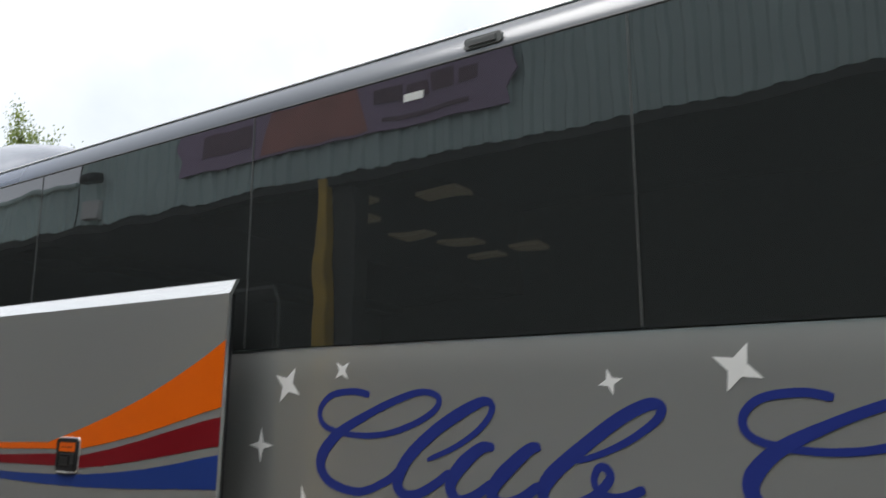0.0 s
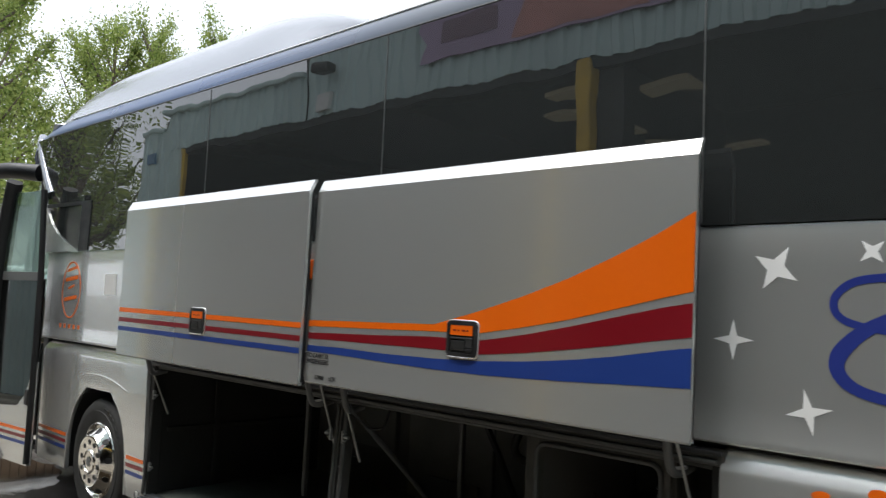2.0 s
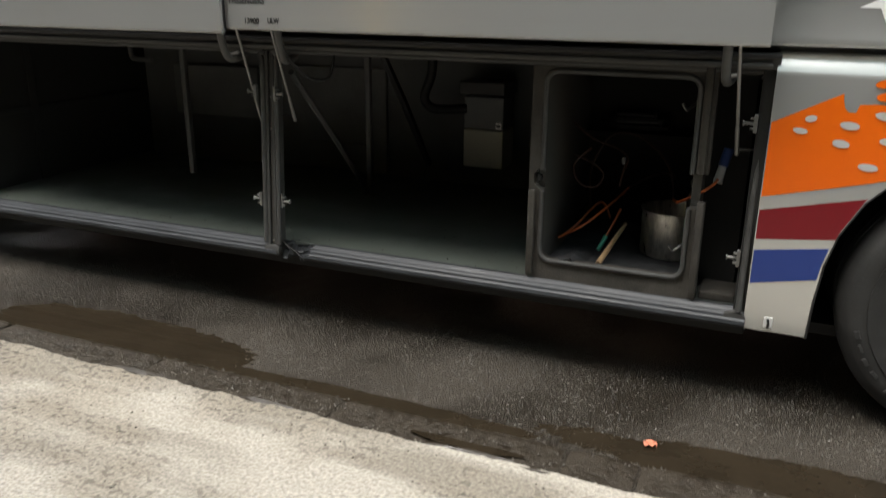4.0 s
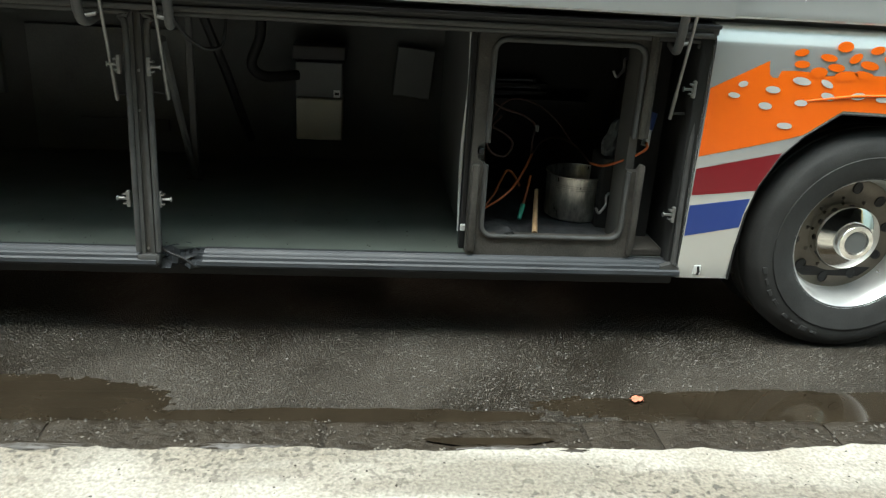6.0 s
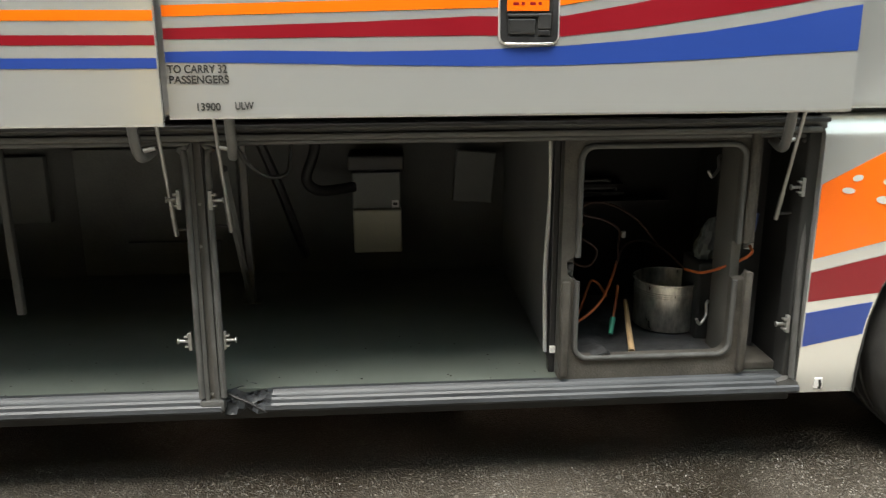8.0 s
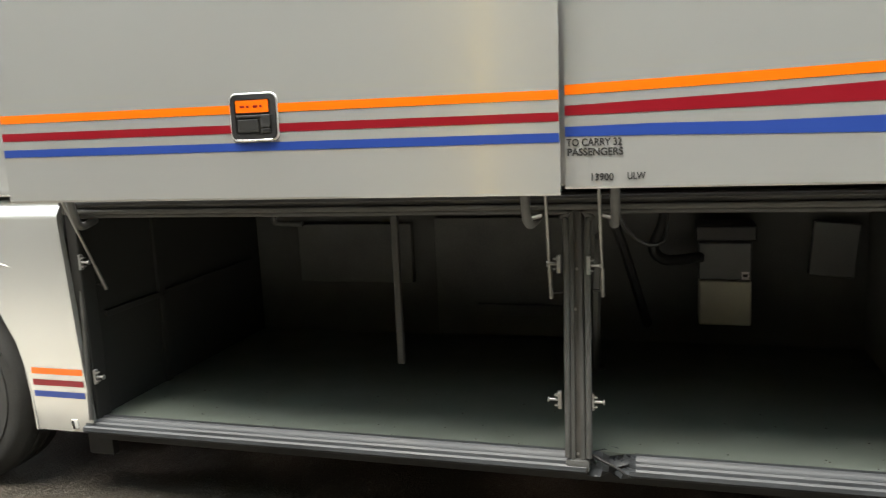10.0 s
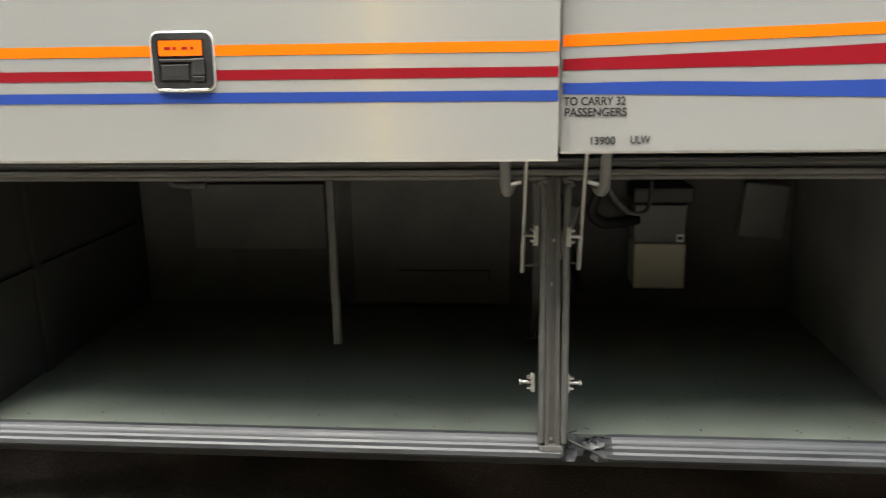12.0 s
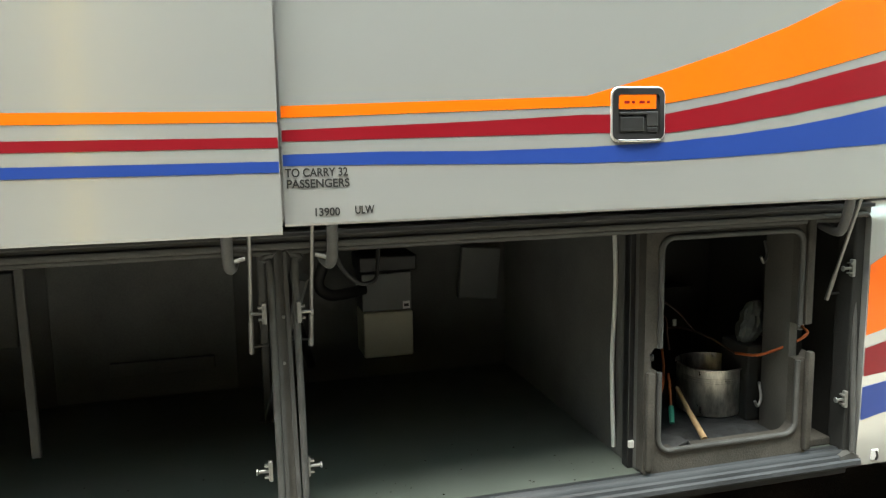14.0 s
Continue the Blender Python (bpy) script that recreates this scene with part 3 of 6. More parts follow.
nose_part("front_bumper", 0.33, 1.3, lambda w: 0.12 * (1 - w) ** 2, SILVER)
nose_part("windscreen", 1.31, 3.2, lambda w: 0.55 * w ** 2.2, CABGLASS, "raked tinted windscreen")
nose_part("front_dome", 3.2, 3.5, lambda w: 0.55 + 0.7 * w, SILVER)
part("corner_pillar", tube([(-4.42, 0.02, 2.78), (-4.6, 0.02, 2.98), (-4.86, 0.04, 3.3), (-5.05, 0.1, 3.42)], lambda w: 0.06 - 0.012 * w, n=4), ROOFSILVER, coach, "silver slanting pillar behind the windscreen", smooth=60)
part("window_bar", prism([(-3.66, WIN0 + 0.006), (-3.47, WIN0 + 0.006), (-3.45, 2.64), (-3.65, 2.65)], -0.012, -0.0055), BLACKPL, coach)
part("window_bar", prism([(-4.47, 2.655), (-3.46, 2.642), (-3.46, 2.672), (-4.48, 2.69)], -0.0115, -0.0052), BLACKPL, coach)
part("window_corner", prism([(-4.43, WIN0 + 0.003), (-3.66, WIN0 + 0.003), (-3.80, 2.275), (-3.95, 2.32), (-4.15, 2.40), (-4.30, 2.49), (-4.42, 2.60), (-4.49, 2.70)], -0.016, -0.006), SILVER, coach, "silver fillet in the corner of the side window")
part("door_jamb", boxm(-4.40, -4.285, 0.03, 0.16, 0.36, 2.9), BLACKPL, coach)

# wheel houses
for c in (XF, XR):
    bm = bmesh.new()
    prof = [(-ARCH - 0.02, 0.36)] + [((ARCH + 0.02) * math.cos(radians(a)), 0.5 + (ARCH + 0.03) * math.sin(radians(a))) for a in range(180, -1, -12)] + [(ARCH + 0.02, 0.36)]
    a = [bm.verts.new((c + x, 0.03, z)) for x, z in prof]
    b = [bm.verts.new((c + x, 0.95, z)) for x, z in prof]
    for i in range(len(a) - 1):
        bm.faces.new((a[i], a[i + 1], b[i + 1], b[i]))
    bm.faces.new(b)
    part("wheel_house", bm, RUBBER, coach)
    # lip on the edge of the arch
    pts = [(c - r, 0.004, z) for r, z in zip(ARCH_R[::-1], ARCH_Z[::-1])] + [(c + r, 0.004, z) for r, z in zip(ARCH_R[1:], ARCH_Z[1:])]
    part("arch_lip", tube(pts, 0.005, n=1, seg=8), SILVER if c < 0 else RUBBER, coach, smooth=60)
    # raised brow over the arch
    brow = [(c - 0.58, 0.004, 1.092), (c - 0.40, 0.0, 1.132), (c - 0.26, -0.003, 1.153), (c - 0.12, -0.004, 1.166), (c + 0.2, -0.004, 1.166), (c + 0.5, 0.002, 1.11)] if c > 0 else [(c - 0.62, 0.008, 1.02), (c - 0.45, 0.0, 1.13), (c - 0.15, -0.006, 1.20), (c + 0.2, -0.004, 1.19), (c + 0.5, 0.002, 1.13), (c + 0.72, 0.012, 1.07)]
    part("arch_brow", tube(brow, lambda w: 0.002 + 0.0045 * math.sin(math.pi * w), n=6, seg=10), SILVER if c < 0 else ORANGE, coach, smooth=60)


# ---- wheels ----
def wheel(rear):
    w = new("wheel")
    w.parent = coach
    prof = [(0.29, 0.02), (0.300, -0.004), (0.318, -0.012), (0.36, -0.022), (0.40, -0.03), (0.402, -0.024), (0.42, -0.026), (0.455, -0.022), (0.472, -0.012), (0.485, 0.004), (0.498, 0.016), (0.507, 0.035), (0.51, 0.07), (0.502, 0.074), (0.502, 0.09), (0.51, 0.094), (0.51, 0.14), (0.502, 0.144), (0.502, 0.16), (0.51, 0.164), (0.507, 0.23), (0.495, 0.25), (0.46, 0.28), (0.40, 0.29), (0.30, 0.27)]
    t = part("tyre", lathe(prof, 72), TYRE, w, smooth=38)
    for k in range(16):
        a = radians((196 if k < 8 else 20) + (k % 8) * 7.5 + (4 if k % 8 > 3 else 0))
        bm = boxm(-0.016, 0.016, -0.0035, 0.004, -0.006 if k % 3 else -0.010, 0.006 if k % 2 else 0.011, bevel=0.002)
        part("sidewall_mark", bm, TYRE, t, m=Matrix.Rotation(-a, 4, "Y") @ Matrix.Translation((0.437, -0.025, 0)) @ Matrix.Rotation(radians(90), 4, "Y"))
    if rear:
        rim = [(0.292, 0.24), (0.27, 0.20), (0.262, 0.14), (0.275, 0.06), (0.288, 0.012), (0.304, -0.006), (0.312, -0.004), (0.312, 0.006), (0.297, 0.018), (0.285, 0.06), (0.275, 0.14)]
        part("rim", lathe(rim, 72), SATIN, w, "satin alloy rim", smooth=40)
        dish = [(0.27, 0.145), (0.245, 0.158), (0.20, 0.16), (0.165, 0.15), (0.15, 0.15), (0.15, 0.17), (0.27, 0.17)]
        part("dish", lathe(dish, 64), ALLOY_DIRTY, w, "brake-dusted inner dish", smooth=40)
        cap = [(0.152, 0.15), (0.150, 0.095), (0.145, 0.084), (0.138, 0.080), (0.090, 0.064), (0.084, 0.062), (0.082, 0.030), (0.076, 0.022), (0.056, 0.021), (0.052, 0.030), (0.0, 0.030)]
        part("hub_cap", lathe(cap, 56), CHROME, w, "polished stepped hub cap", smooth=35)
        part("badge", lathe([(0.05, 0.0295), (0.05, 0.027), (0.0, 0.026)], 40), BOXGREY, w)
        hole_r, hole_y, hole_s = 0.218, 0.156, 0.024
        nut_r, nut_y, nut_h = 0.167, 0.152, 0.012
    else:
        rim = [(0.275, 0.10), (0.292, 0.03), (0.302, -0.004), (0.311, -0.008), (0.314, -0.002), (0.306, -0.016), (0.297, -0.018), (0.288, -0.004), (0.279, 0.004), (0.262, -0.014), (0.232, -0.050), (0.216, -0.074), (0.212, -0.080), (0.204, -0.082), (0.192, -0.078), (0.180, -0.076), (0.10, -0.078), (0.094, -0.088), (0.085, -0.090), (0.080, -0.082), (0.045, -0.082), (0.040, -0.086), (0.0, -0.086)]
        part("rim", lathe(rim, 80), CHROME, w, "polished domed alloy rim", smooth=32)
        part("badge", lathe([(0.037, -0.0875), (0.037, -0.0885), (0.0, -0.089)], 40), BOXGREY, w)
        hole_r, hole_y, hole_s = 0.247, -0.031, 0.026
        nut_r, nut_y, nut_h = 0.152, -0.078, 0.016
    for k in range(10):
        a = radians(36 * k + 9)
        tilt = 0 if rear else 52
        m = Matrix.Rotation(-a, 4, "Y") @ Matrix.Translation((hole_r, hole_y, 0)) @ Matrix.Rotation(radians(tilt), 4, "Z")
        bm = lathe([(hole_s, -0.0045), (hole_s + 0.003, -0.0045), (hole_s + 0.003, 0.003), (hole_s - 0.002, -0.002), (0.0, -0.0025)], 20)
        bmesh.ops.scale(bm, vec=(1.0, 1, 0.8), verts=bm.verts[:])
        part("vent_hole", bm, BLACKPL, w, m=m, smooth=40)
    for k in range(10):
        a = radians(36 * k + 27)
        m = Matrix.Rotation(-a, 4, "Y") @ Matrix.Translation((nut_r, nut_y, 0))
        if rear:
            bm = lathe([(0.009, 0.0), (0.009, -nut_h), (0.007, -nut_h - 0.003), (0.0, -nut_h - 0.003)], 6)
        else:
            bm = lathe([(0.021, 0.001), (0.021, -0.0025), (0.0185, -0.002), (0.017, 0.001), (0.0, 0.0005)], 18)
        part("wheel_nut" if rear else "nut_hole", bm, ALLOY_DIRTY if rear else BLACKPL, w, m=m, smooth=30)
    return w


fw, rw = wheel(False), wheel(True)
fw.matrix_basis, rw.matrix_basis = pose(XF, 0.05, HUBZ), pose(XR + 0.02, 0.045, HUBZ)
for w, x in ((fw, XF), (rw, XR)):
    again(w, pose(x, 2.45, HUBZ, 0, 0, 180))
part("inner_tyre", lathe([(0.29, 0.0), (0.4, -0.01), (0.48, 0.0), (0.51, 0.04), (0.51, 0.2), (0.48, 0.25), (0.29, 0.25)], 56), TYRE, coach, m=pose(XR, 0.40, HUBZ), smooth=40)
part("axle", boxm(XR - 0.09, XR + 0.09, 0.4, 2.2, 0.42, 0.6, bevel=0.03), BLACKPL, coach)
part("axle", boxm(XF - 0.07, XF + 0.07, 0.3, 2.3, 0.40, 0.54, bevel=0.03), BLACKPL, coach)


# ---- stripes and artwork on the lower panels ----
def skin_y(x, z):
    return plan_y(x) + 0.012 * max(0, (0.75 - z) / 0.42) ** 2


for nm, z, mat_ in (("orange_stripe", 0.640, ORANGE), ("crimson_stripe", 0.585, CRIMSON), ("blue_stripe", 0.530, BLUE)):
    for x0, x1 in ((-2.468, -2.19), (-4.27, -3.645)):
        part(nm, sheet(span(x0, x1, 0.05), lambda x: z - 0.014, lambda x: z + 0.014, skin_y(-2.3, z) - 0.0025), mat_, front_panel)

XS = span(2.220, 3.9, 0.03)
clip = lambda f: (lambda x: max(f(x), arch_z(x) + 0.012))
og_hi = curve_of([(2.21, 1.163), (2.442, 1.284), (2.444, 1.262), (2.452, 1.232), (2.466, 1.220), (2.488, 1.220), (2.497, 1.248), (2.56, 1.252), (2.63, 1.246), (2.67, 1.234), (2.78, 1.243), (3.9, 1.26)])
og_lo = curve_of([(2.21, 0.889), (2.446, 0.945), (2.58, 0.978), (2.96, 1.09), (3.9, 1.13)])
part("orange_artwork", sheet(sorted(XS + [2.442, 2.444, 2.452, 2.466, 2.488, 2.497]), clip(og_lo), og_hi, -0.0025), ORANGE, rear_panel, "orange flame edge of the artwork")
part("crimson_stripe", sheet(span(2.220, 2.73, 0.008), clip(curve_of([(2.21, 0.725), (2.5, 0.756), (2.75, 0.83)])), curve_of([(2.21, 0.837), (2.575, 0.919), (2.86, 0.98)]), -0.0025), CRIMSON, rear_panel)
part("blue_stripe", prism([(2.220, 0.547), (XR - 0.570, 0.592), (XR - 0.562, 0.65), (XR - 0.545, 0.719), (2.220, 0.681)], -0.0008, 0.0012), BLUE, rear_panel)


def dot(cx, cz, rx, rz, turn, mat_, y):
    bm = bmesh.new()
    c, s = math.cos(radians(turn)), math.sin(radians(turn))
    vs = []
    for k in range(22):
        a = k * math.tau / 22
        u, v = rx * math.cos(a), rz * math.sin(a)
        vs.append(bm.verts.new((cx + u * c - v * s, y, cz + u * s + v * c)))
    bm.faces.new(vs)
    part("orange_dot" if mat_ is ORANGE else "pale_dot", bm, mat_, rear_panel)


for cx, cz, rx, rz, tn in ((2.61, 1.288, .030, .014, 8), (2.622, 1.243, .032, .015, 0), (2.73, 1.273, .036, .014, -8), (2.79, 1.318, .033, .021, 0), (2.77, 1.236, .036, .015, -5), (2.845, 1.275, .028, .017, 30), (2.91, 1.25, .04, .016, -10), (2.90, 1.21, .045, .016, -12), (2.93, 1.31, .03, .016, 10), (3.0, 1.28, .035, .018, 0), (3.05, 1.235, .035, .015, 5), (3.12, 1.30, .03, .016, -6), (2.70, 1.215, .036, .02, 0), (2.82, 1.205, .05, .02, 4)):
    dot(cx * 0.975 + 0.0185, cz + 0.034, rx, rz, tn, ORANGE, -0.0045)
for cx, cz, rx, rz, tn in ((2.39, 1.157, .020, .012, 10), (2.36, 1.112, .025, .011, -8), (2.52, 1.140, .032, .014, -5), (2.50, 1.075, .029, .014, -8), (2.65, 1.092, .028, .013, -3), (2.60, 0.998, .033, .013, -4), (2.635, 1.178, .040, .015, -8), (2.76, 1.122, .031, .014, -15), (2.89, 1.128, .032, .015, 5), (2.745, 1.172, .030, .012, -25), (3.0, 1.12, .03, .013, 0)):
    dot(cx * 0.975 + 0.0185, cz + 0.034, rx, rz, tn, DOTSILVER, -0.006)

for x in (2.305, -2.27):
    part("hook_plate", boxm(x - 0.016, x + 0.016, 0.004, 0.012, 0.37, 0.413, bevel=0.002), WHITEPL, rear_panel if x > 0 else front_panel)
    part("hook", tube([(x, 0.0, 0.373), (x + 0.002, -0.006, 0.388), (x - 0.002, -0.004, 0.41)], 0.005, n=3, seg=6), BLACKPL, rear_panel if x > 0 else front_panel)


# ---- script and stars on the upper panel ----
def script_at(x, z):
    """Place of the lettering on the panel."""
    return (2.258 + (x - 2.258) * 0.962, 1.815 + (z - 1.815) * 0.965, 0)


def stroke(name, pts, widths, lift=0.0):
    """A brush stroke of swelling width along a smooth curve of (x, z); widths: (share of the way, width)."""
    path = spline([script_at(x, z) for x, z in pts], 10)
    n = len(path) - 1
    wid = curve_of([(u, 0.9 * w) for u, w in widths])
    bm = bmesh.new()
    row = []
    for i, p in enumerate(path):
        d = (path[min(n, i + 1)] - path[max(0, i - 1)]).normalized()
        s = i / n
        w = wid(s) * min(1.0, 0.35 + min(s, 1 - s) * n * 0.45) ** 0.5
        q = Vector((-d.y, d.x)) * w / 2
        y = -0.0012 - lift * 0.4 - 0.0008 * s
        row.append((bm.verts.new((p.x + q.x, y, p.y + q.y)), bm.verts.new((p.x - q.x, y, p.y - q.y))))
    for (a, b), (c, e) in zip(row, row[1:]):
        bm.faces.new((a, b, e, c))
    return part(name, bm, NAVY, upper)


CAP = [(2.885, 2.035), (2.791, 2.05), (2.669, 2.031), (2.611, 1.967), (2.646, 1.903), (2.79, 1.872), (2.956, 1.876), (3.108, 1.918), (3.214, 1.975), (3.228, 2.024), (3.150, 2.044), (3.028, 2.014), (2.861, 1.948), (2.700, 1.862), (2.622, 1.76), (2.675, 1.678), (2.83, 1.645), (2.965, 1.688), (3.059, 1.747)]
CAPW = [(0, 0.032), (0.3, 0.026), (0.55, 0.028), (0.66, 0.036), (0.76, 0.06), (0.84, 0.042), (0.92, 0.032), (1, 0.04)]
stroke("script_letter", CAP, CAPW)
stroke("script_letter", [(3.177, 1.783), (3.315, 1.84), (3.423, 1.91), (3.472, 1.975), (3.454, 2.006), (3.386, 1.989), (3.23, 1.905), (3.089, 1.792), (3.033, 1.696), (3.062, 1.651), (3.126, 1.651), (3.215, 1.694), (3.284, 1.743)], [(0, 0.02), (0.3, 0.03), (0.45, 0.05), (0.66, 0.056), (0.78, 0.04), (1, 0.036)], 0.001)
stroke("script_letter", [(3.481, 1.84), (3.421, 1.834), (3.328, 1.762), (3.284, 1.69), (3.319, 1.646), (3.389, 1.661), (3.474, 1.713)], [(0, 0.03), (0.3, 0.06), (0.55, 0.05), (0.7, 0.034), (1, 0.04)], 0.002)
stroke("script_letter", [(3.671, 1.846), (3.621, 1.833), (3.506, 1.736), (3.466, 1.677), (3.502, 1.646), (3.581, 1.662), (3.666, 1.714)], [(0, 0.03), (0.3, 0.06), (0.55, 0.05), (0.7, 0.034), (1, 0.04)], 0.003)
stroke("script_letter", [(3.803, 1.8), (3.895, 1.827), (4.004, 1.877), (4.097, 1.941), (4.117, 1.986), (4.072, 1.994), (3.965, 1.943), (3.813, 1.834), (3.703, 1.742), (3.676, 1.677), (3.721, 1.638), (3.785, 1.65), (3.868, 1.687), (3.928, 1.746), (3.918, 1.781), (3.889, 1.782), (3.871, 1.739), (3.895, 1.699), (3.964, 1.689), (4.05, 1.721)], [(0, 0.02), (0.15, 0.03), (0.26, 0.045), (0.42, 0.06), (0.52, 0.036), (0.6, 0.04), (0.7, 0.034), (0.85, 0.026), (1, 0.034)], 0.001)
stroke("script_letter", [(4.374 + (x - 2.611) * 0.97, 2.03 + (z - 2.05) * 0.96) for x, z in CAP], CAPW, 0.001)


def star(cx, cz, r, turn, waist=0.27, tall=1.0):
    bm = bmesh.new()
    vs = []
    cx, cz, _ = script_at(cx, cz)
    for k in range(8):
        a = radians(45 * k + turn)
        q = 0.93 * r if k % 2 == 0 else 0.93 * r * waist
        vs.append(bm.verts.new((cx + q * math.cos(a), -0.0014, cz + q * math.sin(a) * tall)))
    c = bm.verts.new((cx, -0.0014, cz))
    for k in range(8):
        bm.faces.new((c, vs[k], vs[(k + 1) % 8]))
    part("star", bm, STARWHITE, upper)


for q in ((2.412, 2.082, 0.092, 59, 0.36), (2.732, 2.138, 0.052, 42, 0.36), (2.258, 1.815, 0.080, 0, 0.28), (2.532, 1.578, 0.084, 12, 0.28), (3.943, 2.071, 0.048, 14, 0.36), (4.37, 2.11, 0.088, 65, 0.38), (4.265, 1.575, 0.084, 12, 0.28)):
    star(*q)

# roundel and small notices by the front door
part("roundel", ring_plate([(-3.77 + 0.20 * math.cos(a * math.tau / 40), 1.89 + 0.25 * math.sin(a * math.tau / 40)) for a in range(40)], [(-3.77 + 0.192 * math.cos(a * math.tau / 40), 1.89 + 0.241 * math.sin(a * math.tau / 40)) for a in range(40)], -0.003, -0.001), ORANGE, upper, "thin orange oval ring")
for z, w, h in ((2.06, 0.20, 0.022), (1.975, 0.27, 0.032), (1.90, 0.12, 0.016), (1.80, 0.27, 0.032)):
    part("roundel_bar", prism([(-3.77 - w / 2, z - h / 2), (-3.77 + w / 2, z - h / 2 + 0.03), (-3.77 + w / 2, z + h / 2 + 0.03), (-3.77 - w / 2, z + h / 2)], -0.003, -0.001), ORANGE, upper)
for k in range(5):
    bm = boxm(-3.97 + 0.1 * k, -3.935 + 0.1 * k, -0.003, -0.001, 1.55, 1.585)
    part("roundel_mark", bm, ORANGE, upper)
part("notice", boxm(-3.08, -2.86, -0.003, -0.001, 1.86, 2.03), WHITEPL, upper, "white paper notice")
part("side_marker", boxm(-0.34, -0.15, -0.022, 0.0, 2.01, 2.125, bevel=0.008), ORANGE, upper, "orange side marker")


# ---- front door, standing proud of the side ----
door = part("front_door", prism([(0.0, 0.0), (0.0, 0.9), (-0.18, 0.62), (-0.42, 0.50), (-0.98, 0.47), (-1.22, 0.5), (-1.19, 0.25), (-1.05, 0.0)], 0.0, 0.04), SILVER, coach, "narrow silver front door with tinted glass, ajar", m=pose(-3.97, -0.19, 0.335, 0, 0, 6) @ Matrix.Diagonal((0.62, 1, 1, 1)), smooth=30)
part("door_glass", prism([(-0.01, 0.9), (-0.02, 1.62), (-1.24, 1.62), (-1.25, 0.9), (-1.22, 0.5), (-0.98, 0.47), (-0.42, 0.50), (-0.18, 0.62)], 0.006, 0.03), DOORGLASS, door)
part("door_glass", prism([(-0.02, 1.70), (-0.12, 2.44), (-1.13, 2.44), (-1.23, 1.70)], 0.006, 0.03), CABGLASS, door)
part("inner_lining", prism([(-0.01, 0.01), (-0.01, 1.64), (-1.24, 1.64), (-1.25, 0.9), (-1.18, 0.26), (-1.04, 0.01)], 0.042, 0.05), BLACKPL, door, "black inner lining")
part("door_rail", boxm(-1.23, -0.02, 0.0, 0.036, 1.62, 1.70, bevel=0.005), BEADGREY, door)
part("edge_seal", tube([(-0.98, 0.0, -0.01), (-1.20, 0.0, 0.12), (-1.30, 0.0, 0.45), (-1.36, 0.0, 0.95), (-1.34, 0.0, 1.6), (-1.22, 0.0, 2.2), (-1.08, 0.0, 2.55)], 0.075, n=6), RUBBER, door, "thick black rubber edge", smooth=60)
part("edge_seal", tube([(0.0, 0.0, 0.02), (0.0, 0.0, 0.9), (-0.02, 0.0, 1.7), (-0.12, 0.0, 2.44)], 0.028, n=6), RUBBER, door, smooth=60)
part("door_handle", boxm(-0.16, -0.06, -0.02, 0.004, 0.52, 0.66, bevel=0.012), BLACKPL, door)
for nm, z, mat_ in (("orange_stripe", 0.30, ORANGE), ("crimson_stripe", 0.245, CRIMSON), ("blue_stripe", 0.19, BLUE)):
    part(nm, sheet(span(-1.12, -0.02, 0.1), lambda x: z - 0.013, lambda x: z + 0.013, -0.003), mat_, door)
part("mirror_arm", tube([(-4.75, 0.0, 3.02), (-5.1, -0.22, 3.04), (-5.5, -0.33, 2.98), (-5.72, -0.36, 2.78)], lambda w: 0.085 - 0.02 * w, n=8), BLACKPL, coach, "thick black mirror arm", smooth=60)
mh = part("mirror", prism(rounded(-5.84, -5.58, 2.28, 2.78, 0.07), -0.46, -0.30), BLACKPL, coach, smooth=40)
part("mirror_glass", boxm(-5.575, -5.568, -0.44, -0.32, 2.33, 2.73), CHROME, mh)


# ---- luggage doors ----
def luggage_door(name, width, height, m, label):
    """A raised flap with a chamfered bright top, return edges and a hollow back. Local x along, y out is negative."""
    prof = [(0.03, 0.002), (0.006, 0.0), (0.0, 0.008), (0.0, 0.25), (0.0, 0.45), (0.0, 0.7), (0.0, height - 0.085), (0.0, height - 0.070), (0.005, height - 0.064), (0.032, height - 0.008), (0.04, height - 0.002), (0.05, height)]
    bm = bmesh.new()
    cols = [[bm.verts.new((x, y, z)) for y, z in prof] for x in span(0, width, 0.12)]
    for a, b in zip(cols, cols[1:]):
        for k in range(len(a) - 1):
            bm.faces.new((a[k], b[k], b[k + 1], a[k + 1]))
    thicken(bm, 0.018)
    d = part(name, bm, SILVER, coach, label, m=m, smooth=30)
    bm = boxm(0.004, width - 0.004, 0.0195, 0.04, 0.006, height - 0.075)
    part("inner_skin", bm, BLACKPL, d)
    part("lower_seal", tube([(0.01, 0.026, 0.012), (width / 2, 0.026, 0.012), (width - 0.01, 0.026, 0.012)], 0.011, n=2, seg=8), RUBBER, d)
    return d


def band(d, nm, lo, hi, mat_, xs):
    return part(nm, sheet(xs, lo, hi, -0.0015), mat_, d)


